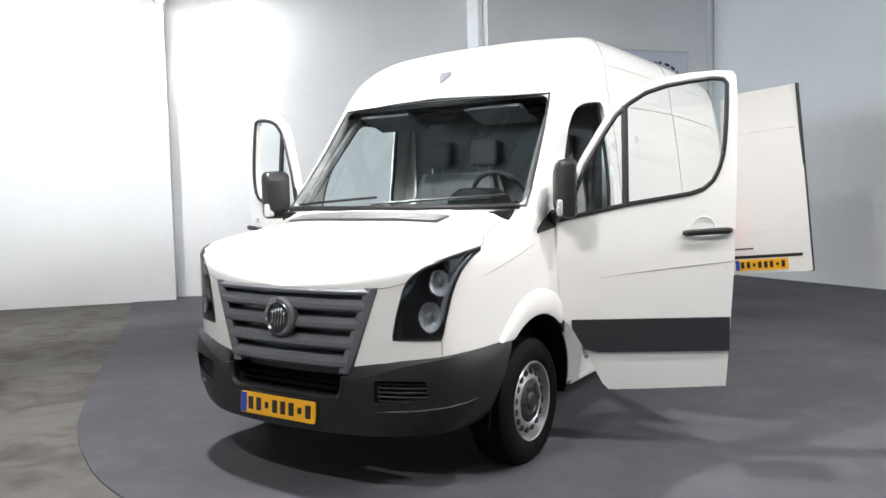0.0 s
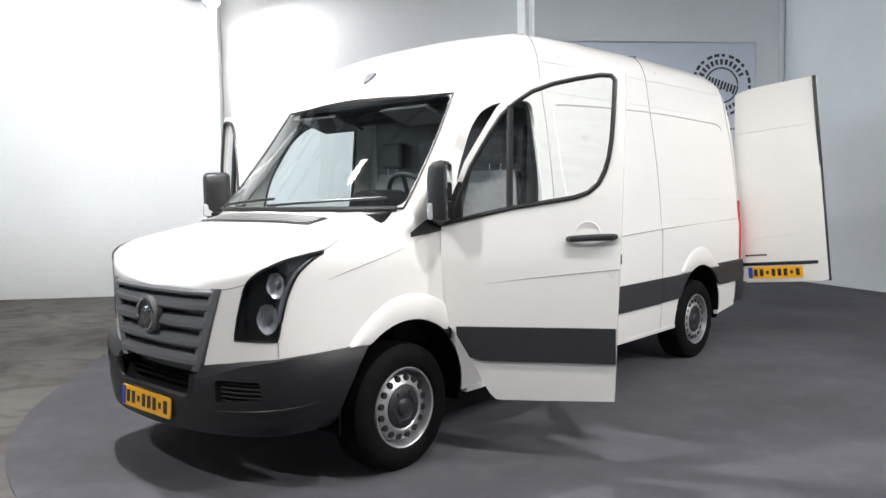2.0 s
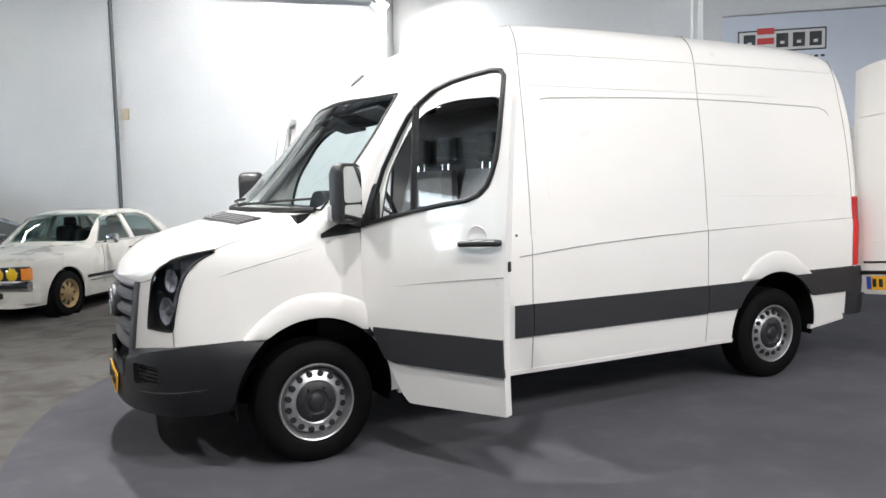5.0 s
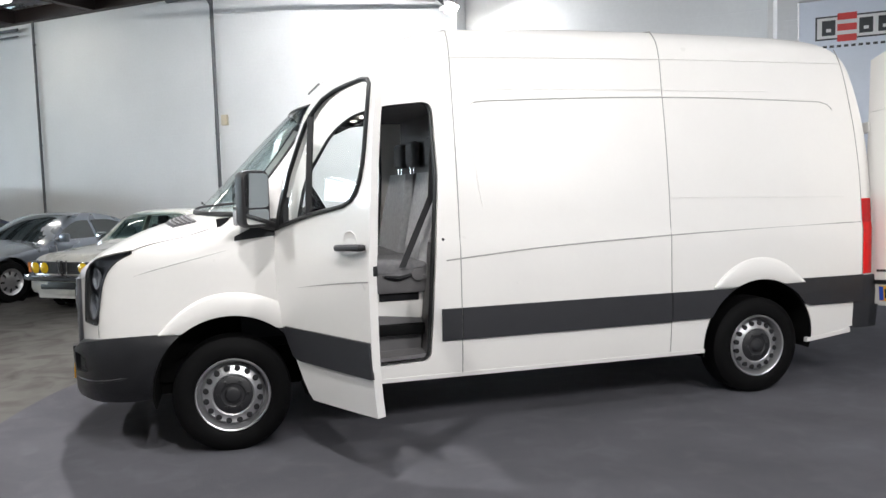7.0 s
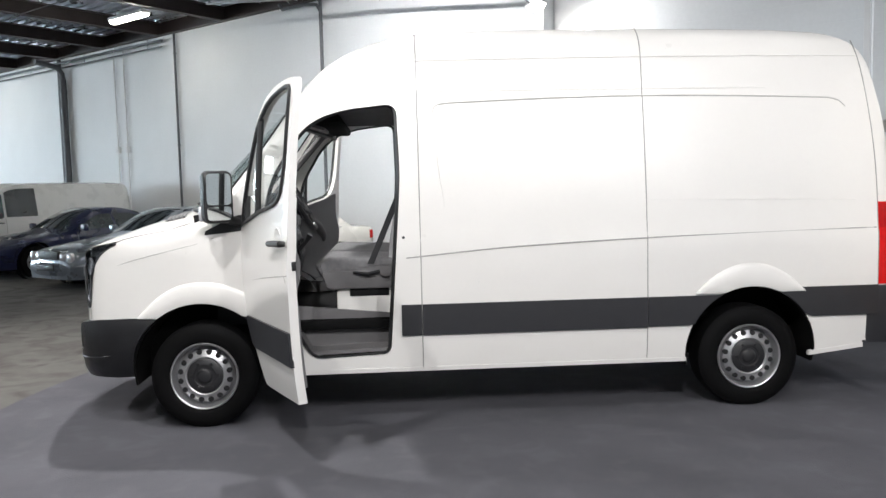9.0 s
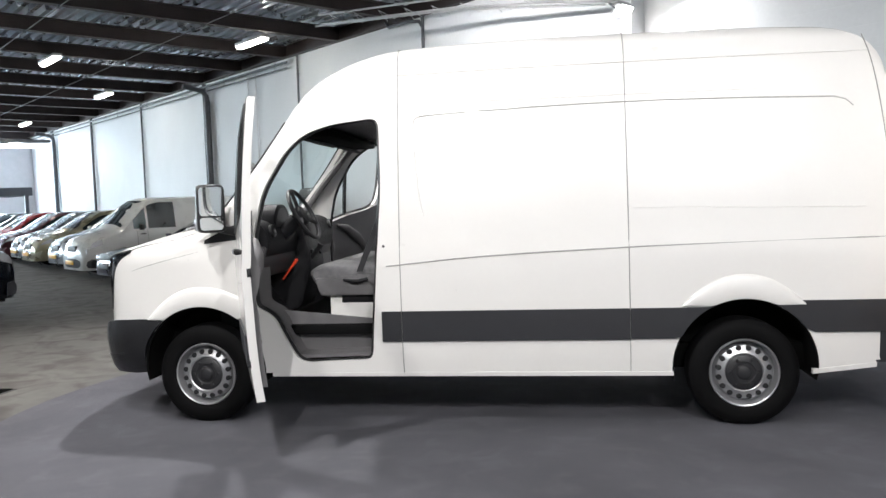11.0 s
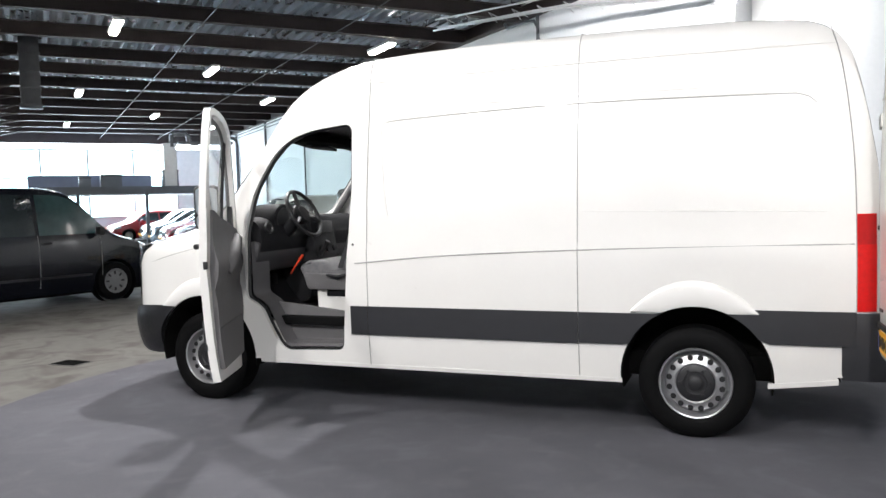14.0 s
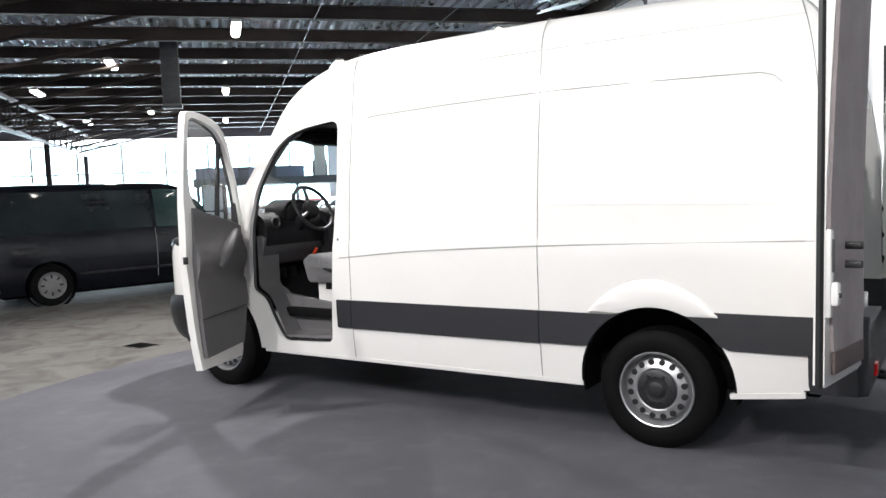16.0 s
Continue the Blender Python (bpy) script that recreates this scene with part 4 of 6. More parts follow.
def front_door(s):
    hinge = Vector((1.315, s * 0.975, 0))
    hinge.z = 0.39
    swing = Matrix.Translation(hinge) @ pose(0, 0, 0, 0, 0, -65.4 if s < 0 else 67.0) @ pose(0, 0, 0, -2.35 * s) @ Matrix.Translation(-hinge)
    rear_x = lambda z: curve_at([(0.37, 2.25), (0.8, 2.27), (1.1, 2.285), (1.6, 2.30), (2.2, 2.312)], z)
    rings = []
    for t in span(0, 1, 26):
        x0 = 1.305 + (2.25 - 1.305) * t
        z0, z1 = LOWER(x0), SILL(x0)
        zs = span(z0, z1, 12)
        xs = [1.305 + (rear_x(z) - 1.305) * t for z in zs]
        rings.append([(x, s * VAN.y(x, z), z) for x, z in zip(xs, zs)] + [(x, s * (VAN.y(x, z) - 0.05), z) for x, z in reversed(list(zip(xs, zs)))])
    door = part("front_door", grid(rings, False, True, True), PAINT, van, "open white front door with window")
    door.matrix_basis = swing
    outer = [(1.305, 1.30), (1.33, 1.40), (1.44, 1.68), (1.55, 1.86), (1.62, 1.97), (1.70, 2.045), (1.80, 2.095), (1.92, 2.13), (2.06, 2.148), (2.2, 2.155), (2.285, 2.148), (2.306, 2.12), (2.31, 2.0), (2.305, 1.85), (2.303, 1.75), (2.302, 1.68), (2.301, 1.60), (2.299, 1.52), (2.297, 1.45)]
    inner = [(1.37, 1.35), (1.385, 1.42), (1.475, 1.65), (1.585, 1.83), (1.65, 1.925), (1.725, 1.99), (1.815, 2.045), (1.93, 2.08), (2.06, 2.10), (2.18, 2.112), (2.235, 2.105), (2.255, 2.08), (2.252, 1.98), (2.245, 1.85), (2.238, 1.76), (2.226, 1.68), (2.205, 1.61), (2.172, 1.545), (2.12, 1.50)]
    part("window_frame", ribbon(outer, inner, s), PAINT, door, "white window frame")
    seal = inner[1:] + [(2.05, 1.475), (1.9, 1.452), (1.72, 1.425), (1.5, 1.38), (1.38, 1.352)]
    part("window_seal", tube([(x, s * (VAN.y(x, z) + 0.001), z) for x, z in seal], 0.013, 8, closed=True), BLACK, door, "black rubber window seal")
    part("corner_panel", VAN.patch(span(1.318, 1.425, 6), lambda x: SILL(x) - 0.004, lambda x: max(SILL(x) + 0.006, min(1.57, curve_at([(1.305, 1.30), (1.33, 1.40), (1.44, 1.68)], x) - 0.012)), 0.005, -0.03, s, 4), BLACK, door, "black corner panel behind the mirror")
    part("window_post", tube([(1.695, s * (VAN.y(1.7, z) - 0.004), z) for z in span(1.42, 1.975, 6)], 0.019, 8), BLACK, door)
    low = [(x, SILL(x)) for x in span(1.385, 2.2, 14)]
    high = [(x, curve_at([(z_[0], z_[1]) for z_ in inner[1:12]], x) if x < 2.25 else 2.08) for x, _ in low]
    pane = part("door_window", grid([[(x, s * (VAN.y(x, z) - 0.012), z) for z in span(za, max(zb, za + 0.01), 5)] for (x, za), (_, zb) in zip(low, high)] + [[(2.24, s * (VAN.y(2.24, z) - 0.012), z) for z in span(1.74, 2.09, 5)]]), SIDEGLASS, door, "clear side window glass")
    pane.visible_shadow = False
    part("door_strip", VAN.patch(span(1.385, 2.262, 12), lambda x: STRIP_LO(x), lambda x: max(0.765 + 0.02 * (x - 1.5), STRIP_LO(x) + 0.01), 0.014, -0.005, s, 6), PLASTIC, door, "grey plastic rubbing strip")
    # the door crease's shading, put in as a thin grey line
    part("door_crease_shade", VAN.line([(1.55, 1.005), (1.8, 1.04), (2.05, 1.07), (2.28, 1.095)], [0.0008, 0.003, 0.0035, 0.003], s, -0.0005), CREASE_SHADE, door)
    part("handle_cup", lathe([(0.001, -0.002), (0.05, -0.001), (0.062, 0.004), (0.066, 0.001)], Matrix.Translation((2.12, s * (VAN.y(2.12, 1.275) - 0.001), 1.285)) @ pose(0, 0, 0, 90 if s < 0 else -90), 24, caps=False), PAINT, door)
    part("handle", tube([(2.015, s * (VAN.y(2.0, 1.26) + 0.004), 1.255), (2.03, s * (VAN.y(2.0, 1.26) + 0.028), 1.258), (2.15, s * (VAN.y(2.1, 1.26) + 0.036), 1.266), (2.25, s * (VAN.y(2.2, 1.26) + 0.028), 1.268), (2.265, s * (VAN.y(2.2, 1.26) + 0.006), 1.268)], [0.014, 0.018, 0.018, 0.019, 0.014], 10), BLACK, door, "black door handle")
    # inner trim
    rings = []
    for t in span(0, 1, 14):
        x = 1.40 + 0.80 * t
        zs = span(max(LOWER(x) + 0.07, 0.45), SILL(x) - 0.01, 12)
        rings.append([(x, s * (VAN.y(x, z) - 0.052 - 0.05 * math.exp(-((z - 1.12) / 0.10) ** 2) - (0.03 if z < 0.95 else 0.012)), z) for z in zs] + [(x, s * (VAN.y(x, z) - 0.049), z) for z in reversed(zs)])
    trim = part("door_trim", grid(rings, False, True, True), GREYTRIM, door, "grey moulded inner door trim")
    part("arm_rest", tube([(1.50, s * 0.895, 1.315), (1.60, s * 0.865, 1.285), (1.74, s * 0.86, 1.20), (1.84, s * 0.87, 1.12), (1.88, s * 0.885, 1.06)], [0.015, 0.035, 0.045, 0.04, 0.02], 12), GREYTRIM, door)
    part("trim_joint", tube([(x, s * (VAN.y(x, 0.72) - 0.084), 0.72) for x in span(1.45, 2.19, 6)], 0.004, 6), BLACK, door)
    part("door_lock", box(2.26, s * 0.93, 1.12, 2.292, s * 0.955, 1.17, 0.003), BLACK, door)
    part("hinge", box(1.29, s * 0.90, 1.05, 1.335, s * 0.96, 1.12, 0.006), PAINT, door)
    part("hinge", box(1.29, s * 0.90, 0.85, 1.335, s * 0.96, 0.92, 0.006), PAINT, door)
    return door


for s in (-1, 1):
    front_door(s)


# door mirrors
def mirror(s):
    """Tall mirror in a black housing, carried by the open door's front corner."""
    c = Vector((1.155, s * 1.085, 1.52))
    rings = []
    for d, k in ((-0.055, 0.55), (-0.045, 0.8), (-0.02, 0.95), (0.02, 1.0), (0.045, 0.97), (0.052, 0.90)):
        pts = rounded([(-0.095 * k, -0.165 * k), (0.095 * k, -0.165 * k), (0.095 * k, 0.165 * k), (-0.095 * k, 0.165 * k)], 0.045 * k, 4)
        rings.append([c + Vector((d, a, b)) for a, b in pts])
    m = Matrix.Translation(c) @ pose(0, 0, 0, 0, 0, 58 * s) @ Matrix.Translation(-c)
    house = part("door_mirror", grid(rings, False, True, True), BLACK, van, "black door mirror housing with two glasses")
    house.matrix_basis = m
    part("mirror_glass", prism(rounded([(c.y - 0.078, c.z - 0.05), (c.y + 0.078, c.z - 0.05), (c.y + 0.078, c.z + 0.145), (c.y - 0.078, c.z + 0.145)], 0.03, 4), c.x + 0.05, c.x + 0.058, "x"), MIRROR, house)
    part("wide_glass", prism(rounded([(c.y - 0.075, c.z - 0.145), (c.y + 0.075, c.z - 0.145), (c.y + 0.078, c.z - 0.06), (c.y - 0.078, c.z - 0.06)], 0.025, 4), c.x + 0.05, c.x + 0.058, "x"), MIRROR, house)
    part("indicator", box(c.x - 0.05, c.y + s * 0.03, c.z - 0.15, c.x - 0.02, c.y + s * 0.10, c.z - 0.06, 0.012), REFLECT, house, "clear indicator lens")
    arm = part("arm", tube([(1.30, s * 0.965, 1.345), (1.24, s * 0.995, 1.365), (1.18, s * 1.045, 1.385)], [0.026, 0.030, 0.026], 12), BLACK, house)
    arm.matrix_basis = m.inverted()


for s in (-1, 1):
    mirror(s)

# door openings: rubber seal, step, pillars
for s in (-1, 1):
    line = rounded([(x + (0.012 if x < 2 else -0.012), z) for x, z in DOOR_LINE], DOOR_ROUND)
    part("door_seal", tube([(x, s * (VAN.y(max(x, 1), z) - 0.035), z) for x, z in line], 0.012, 6, closed=True), BLACK, van, "black rubber door seal")
    line = rounded([(2.285, 1.20), (2.214, 0.467), (1.704, 0.447), (1.606, 0.63), (1.535, 0.775), (1.41, 0.84), (1.41, 1.25)], [0, 0.05, 0.08, 0.1, 0.06, 0.04, 0])
    part("reveal_lining", grid([[(x, s * 0.905, z), (x, s * 0.68, z), (x, s * 0.675, z), (x, s * 0.675, z)] for x, z in line]), GREYTRIM, van, "grey lining of the door opening")
    part("step_well", prism(rounded([(1.46, 0.45), (2.27, 0.45), (2.285, 0.69), (1.50, 0.77), (1.40, 0.78)], 0.03), s * 0.70, s * 0.74), GREYTRIM, van, "grey step well lining")
    part("step_tread", prism([(1.60, 0.455), (2.23, 0.475), (2.23, 0.50), (1.60, 0.48)], s * 0.74, s * 0.935), GREYTRIM, van)
    part("striker", lathe([(0.02, 0), (0.02, 0.012), (0.012, 0.03), (0.001, 0.03)], pose(2.33, s * (VAN.y(2.3, 1.2) - 0.02), 1.22, 0, -60, 0), 12), BLACK, van)
    part("a_post", tube([(1.15, s * 0.85, 1.40), (1.40, s * 0.81, 1.70), (1.67, s * 0.775, 2.0), (1.8, s * 0.76, 2.06)], 0.03, 8), GREYTRIM, van, "grey inner windscreen post")

# cab interior
part("cab_floor", box(1.05, -0.80, 0.60, 2.46, 0.80, 0.668, 0.01), RUBBER, van, "dark rubber cab floor")
part("toe_board", prism([(1.07, 0.66), (1.40, 0.66), (1.30, 0.78), (1.16, 0.97), (1.07, 0.99)], -0.80, 0.80), DARKTRIM, van, "dark carpeted toe board")
part("headliner", VAN.solid([1.62, 1.75, 1.9, 2.1, 2.46], 0.06, 2.09), FABRIC, van, "grey cloth roof lining")
part("bulkhead", box(2.462, -0.80, 0.66, 2.50, 0.80, 2.30, 0.01), GREYTRIM, van, "grey bulkhead behind the seats")
part("overhead_shelf", box(1.66, -0.72, 2.00, 1.92, 0.72, 2.06, 0.02), UNDER, van)
for y in (-0.42, 0.42):
    part("sun_visor", prism(rounded([(1.55, 2.035), (1.80, 1.955), (1.81, 1.975), (1.555, 2.055)], 0.008, 3), y - 0.2, y + 0.2), DASHGREY, van, "grey sun visor")
dash_line = rounded([(0.95, 1.40), (1.12, 1.425), (1.30, 1.44), (1.42, 1.40), (1.47, 1.29), (1.44, 1.15), (1.36, 1.04), (1.28, 0.98), (1.0, 0.98)], [0, 0.05, 0.06, 0.06, 0.06, 0.06, 0.05, 0.05, 0])
dash = part("dashboard", prism(dash_line, -0.84, 0.84), DARKTRIM, van, "dark grey moulded dashboard")
part("lower_dash", prism(rounded([(1.10, 0.98), (1.36, 1.0), (1.43, 1.12), (1.455, 1.24), (1.10, 1.24)], 0.03), -0.86, 0.86, bevel=0.01), DASHGREY, dash, "grey lower dashboard panel")
part("instrument_hood", prism(rounded([(-0.63, 1.36), (-0.27, 1.36), (-0.29, 1.48), (-0.37, 1.535), (-0.53, 1.535), (-0.61, 1.48)], 0.04), 1.20, 1.44, "x", 0.02), DARKTRIM, dash)
part("instrument_face", prism(rounded([(-0.60, 1.37), (-0.30, 1.37), (-0.32, 1.46), (-0.39, 1.505), (-0.51, 1.505), (-0.58, 1.46)], 0.03), 1.435, 1.446, "x"), BLACK, dash)
part("centre_console", prism(rounded([(1.20, 0.67), (1.46, 0.70), (1.56, 1.05), (1.48, 1.43), (1.20, 1.43)], 0.05), -0.16, 0.22, bevel=0.02), DARKTRIM, dash)
part("radio", box(1.50, -0.08, 1.28, 1.535, 0.14, 1.38, 0.006), BLACK, dash)
for y in (-0.08, 0.03, 0.14):
    part("knob", lathe([(0.028, 0), (0.026, 0.02), (0.001, 0.022)], pose(1.535, y, 1.14, 0, 80, 0), 14), DARKTRIM, dash)
part("gear_lever", tube([(1.52, -0.10, 1.08), (1.60, -0.11, 1.16), (1.63, -0.11, 1.21)], [0.022, 0.014, 0.026], 10), BLACK, dash)
for y in (-0.74, 0.74, -0.02, 0.08):
    part("air_vent", lathe([(0.045, 0), (0.045, 0.02), (0.036, 0.022), (0.03, 0.01), (0.001, 0.01)], pose(1.455, y, 1.345, 0, 75, 0), 16), BLACK, dash)
wheel_at = Matrix.Translation((1.61, -0.45, 1.455)) @ pose(0, 0, 0, 0, 62, 0)
steer = part("steering_wheel", tube([wheel_at @ Vector((0.20 * math.cos(a), 0.20 * math.sin(a), 0)) for a in span(0, 2 * math.pi * 39 / 40, 39)], 0.016, 8, closed=True), BLACK, van, "black three-spoke steering wheel")
part("wheel_hub", lathe([(0.075, -0.05), (0.08, -0.02), (0.065, 0.005), (0.001, 0.012)], wheel_at, 20), DARKTRIM, steer)
for a in (0, 115, 245):
    a = radians(a + 180)
    part("spoke", tube([wheel_at @ Vector((0.06 * math.cos(a), 0.06 * math.sin(a), -0.02)), wheel_at @ Vector((0.195 * math.cos(a), 0.195 * math.sin(a), 0))], 0.016, 6), BLACK, steer)
part("column", tube([(1.58, -0.45, 1.44), (1.36, -0.45, 1.25)], [0.05, 0.06], 12), DARKTRIM, steer)
part("stalk", tube([(1.55, -0.45, 1.42), (1.56, -0.60, 1.45)], 0.009, 6), BLACK, steer)
for y in (-0.58, -0.46, -0.34):
    part("pedal", box(1.22, y - 0.04, 0.86, 1.24, y + 0.04, 0.95, 0.006), BLACK, van)


def seat(y0, y1, heads, name, label):
    """A cab seat: base, cushion, reclined back and its head restraints."""
    w = y1 - y0
    base = part("seat_box", box(1.86, y0 + 0.03, 0.665, 2.30, y1 - 0.03, 0.93, 0.015), PAINT, van, "white painted seat box")
    if y0 < -0.5:
        part("vent_panel", box(1.95, y0 + 0.022, 0.815, 2.22, y0 + 0.034, 0.89, 0.006), DARKTRIM, base)
    chair = part(name, prism(rounded([(1.76, 0.95), (2.36, 0.935), (2.38, 1.07), (1.80, 1.095), (1.72, 1.04)], 0.035), y0, y1, bevel=0.03, seg=3), FABRIC, van, label)
    part("valance", prism(rounded([(1.80, 0.87), (2.30, 0.87), (2.31, 0.985), (1.76, 1.0)], 0.03), y0 - 0.012, y1 + 0.012, bevel=0.012), GREYTRIM, chair)
    rings = []
    for t in span(0, 1, 10):
        z = 1.0 + 0.66 * t
        x = 2.295 + 0.095 * t
        k = 1 - 0.22 * max(0, t - 0.55) / 0.45
        hw, c, th = w / 2 * k, (y0 + y1) / 2, 0.075 - 0.02 * t
        rings.append([(x - th, c + hw * 0.55, z), (x - th - 0.012, c + hw * 0.82, z), (x - th * 0.4, c + hw, z), (x + th * 0.6, c + hw * 0.95, z), (x + th * 0.6, c - hw * 0.95, z), (x - th * 0.4, c - hw, z), (x - th - 0.012, c - hw * 0.82, z), (x - th, c - hw * 0.55, z)])
    part("backrest", grid(rings, False, True, True), FABRIC2, chair, "light grey fabric backrest")
    for yh in heads:
        h = part("head_restraint", box(2.365, yh - 0.115, 1.705, 2.44, yh + 0.115, 1.905, 0.037, 4), FABRIC, chair)
        for d in (-0.05, 0.05):
            part("post", tube([(2.395, yh + d, 1.62), (2.40, yh + d, 1.74)], 0.007, 6), CHROME, chair)
    return chair


driver = seat(-0.74, -0.24, (-0.49,), "driver_seat", "grey fabric driver's seat")
seat(-0.12, 0.76, (0.12, 0.54), "bench_seat", "grey fabric double passenger seat")
part("recline_knob", lathe([(0.04, 0), (0.038, 0.02), (0.001, 0.024)], pose(2.2, -0.755, 0.99, 90), 16), GREYTRIM, driver)
part("seat_lever", tube([(1.98, -0.765, 0.985), (2.08, -0.775, 0.97), (2.16, -0.77, 0.99)], [0.008, 0.016, 0.012], 8), DARKTRIM, driver)
belt = bmesh.new()
for (xa, ya, za), (xb, yb, zb) in (((2.33, -0.80, 1.95), (2.30, -0.80, 1.50)), ((2.30, -0.80, 1.50), (2.10, -0.765, 1.04))):
    grid([[(xa - 0.022, ya, za), (xa + 0.022, ya - 0.004, za), (xa + 0.022, ya, za - 0.0), (xa - 0.022, ya + 0.004, za)], [(xb - 0.022, yb, zb), (xb + 0.022, yb - 0.004, zb), (xb + 0.022, yb, zb), (xb - 0.022, yb + 0.004, zb)]], False, True, True, belt)
part("seat_belt", belt, BELT, van, "black seat belt")
part("hand_brake", tube([(1.37, -0.30, 0.95), (1.43, -0.30, 1.03), (1.475, -0.30, 1.085), (1.49, -0.30, 1.105)], [0.008, 0.009, 0.014, 0.012], 10), REDLEVER, van, "bright red lever beside the seat")


# rear doors: near one folded right back along the side line, other one folded too
def rear_door(s):
    # built closed, then swung by a half turn
    rings = []
    for t in span(0, 1, 12):
        y = 0.875 - 0.855 * t
        zs = span(0.665, 2.52 - 0.06 * max(0, (y - 0.6) / 0.35) ** 2, 14)
        shrink = lambda z: max(0.0, (z - 1.2)) * 0.075
        rings.append([(5.655 - 0.035 * max(0, (z - 1.4)) ** 1.3, s * (y - shrink(z) * (1 - t)), z) for z in zs] + [(5.610 - 0.035 * max(0, (z - 1.4)) ** 1.3, s * (y - shrink(z) * (1 - t)), z) for z in reversed(zs)])
    d = part("rear_door", grid(rings, False, True, True), PAINT, van, "white rear door swung open half a turn")
    lean = pose(0, 0, 0, 2.6 * s)
    swing = lean @ pose(0, 0, 0, 0, 0, 176 * -s) @ lean.inverted()
    free = Vector((5.632, s * 0.02, 0.69))
    d.matrix_basis = Matrix.Translation(Vector((5.636, s * 1.775, 0.69)) - swing @ free) @ swing
    edge = [(5.632, s * 0.022, z) for z in span(0.655, 2.52, 8)]
    part("edge_seal", tube(edge, 0.017, 6), BLACK, d, "black rubber edge seal")
    part("panel_crease", tube([(5.658 - 0.035 * max(0, 2.10 - 1.4) ** 1.3, s * y, 2.10) for y in span(0.06, 0.78, 8)], 0.005, 6), PAINT, d)
    part("panel_crease", tube([(5.658, s * y, 1.12 - 0.06 * y) for y in span(0.2, 0.7, 8)], 0.004, 6), PAINT, d)
    rings = []
    for z in span(0.80, 2.47, 16):
        back = 5.606 - 0.035 * max(0, z - 1.4) ** 1.3
        ya, yb = s * curve_at([(0.8, 0.13), (1.02, 0.085), (1.32, 0.045), (2.5, 0.045)], z), s * (0.81 - max(0.0, z - 1.2) * 0.075)
        rings.append([(back - 0.010, ya, z), (back - 0.012, (ya + yb) / 2, z), (back - 0.010, yb, z), (back + 0.004, yb, z), (back + 0.004, ya, z)])
    part("lining", grid(rings, False, True, True), PLY, d, "grey-brown door lining board")
    part("lower_lining", box(5.590, s * 0.13, 0.70, 5.607, s * 0.80, 0.80, 0.005), PLY2, d, "brown lower lining")
    part("lock_plate", box(5.588, s * 0.021, 0.95, 5.612, s * 0.075, 1.32, 0.008), PAINT, d)
    part("door_lock", box(5.560, s * 0.025, 1.00, 5.60, s * 0.085, 1.10, 0.012), PAINT, d, "white door lock block")
    part("latch_slot", box(5.555, s * 0.035, 1.035, 5.562, s * 0.075, 1.055, 0.002), BLACK, d)
    part("lock_recess", box(5.583, s * 0.03, 1.14, 5.590, s * 0.072, 1.28, 0.004), GREYTRIM, d)
    for z0 in (1.155, 1.24):
        part("striker_bracket", box(5.525, s * 0.335, z0, 5.60, s * 0.385, z0 + 0.034, 0.007), BLACK, d, "black striker bracket")
    part("door_foot", box(5.612, s * 0.06, 0.65, 5.652, s * 0.80, 0.67, 0.008), PAINT, d)
    part("hinge", box(5.60, s * 0.86, 0.95, 5.65, s * 0.965, 1.03, 0.008), PAINT, d)
    part("hinge", box(5.60, s * 0.80, 1.95, 5.65, s * 0.93, 2.03, 0.008), PAINT, d)
    if s < 0:
        part("plate_recess", box(5.652, -0.84, 0.815, 5.668, -0.10, 0.845, 0.004), BLACK, d, "black strip above the plate")
        plate("rear_plate", pose(5.662, -0.50, 0.745, 0, 0, 90), d)
        for k in range(7):
            part("badge_bar", box(5.655, -0.78 + 0.031 * k, 0.905, 5.66, -0.756 + 0.031 * k, 0.922), INK, d)
    return d


for s in (-1, 1):
    rear_door(s)

# ---- the hall's fittings ----
far_sky = setting("backdrop", box(48.5, -6, -1, 48.6, 40, 7), DAY, "bright overcast daylight outside the glazing")
far_sky.matrix_basis = HALL
glazing = thing("window_1", "wide steel-framed glazing along the far end", "window", HALL, kind="structure")
for k in range(15):
    v = 1.8 + 2.2 * k
    part("mullion", box(45.96, v - 0.05, 1.2, 46.1, v + 0.05, 4.8), ALU, glazing)
    if k < 14:
        p = part("pane", box(46.02, v + 0.05, 1.25, 46.03, v + 2.15, 4.75), CLEAR, glazing)
        p.visible_shadow = False
for z in (1.2, 3.25, 4.72):
    part("transom", box(45.97, WV, z, 46.09, 31, z + 0.08), ALU, glazing)
part("solid_bay", box(45.9, WV, 1.2, 46.0, 1.75, 4.8), PIPEWHITE, glazing)

# charcoal carpet laid on the concrete
EDGE = [(4.75, 7.75), (3.6, 6.25), (2.6, 5.0), (1.4, 3.58), (0.62, 2.62), (0.1, 1.93), (-0.30, 1.17), (-0.47, 0.66), (-0.57, 0.18), (-0.63, -0.4), (-0.60, -0.95), (-0.50, -1.55), (-0.33, -2.15),
        (0.1, -3.2), (0.8, -4.6), (1.7, -6.0), (3.0, -7.6), (5.0, -9.4), (8.0, -8.4), (12.0, -3.2)]
curve = []
for i in range(len(EDGE)):
    p0, p1, p2, p3 = (Vector(EDGE[max(0, min(len(EDGE) - 1, i + k))]) for k in (-1, 0, 1, 2))
    for t in (0, 0.25, 0.5, 0.75):
        curve.append(tuple(0.5 * (2 * p1 + (p2 - p0) * t + (2 * p0 - 5 * p1 + 4 * p2 - p3) * t * t + (3 * p1 - p0 - 3 * p2 + p3) * t**3)))
    if i == len(EDGE) - 1:
        break
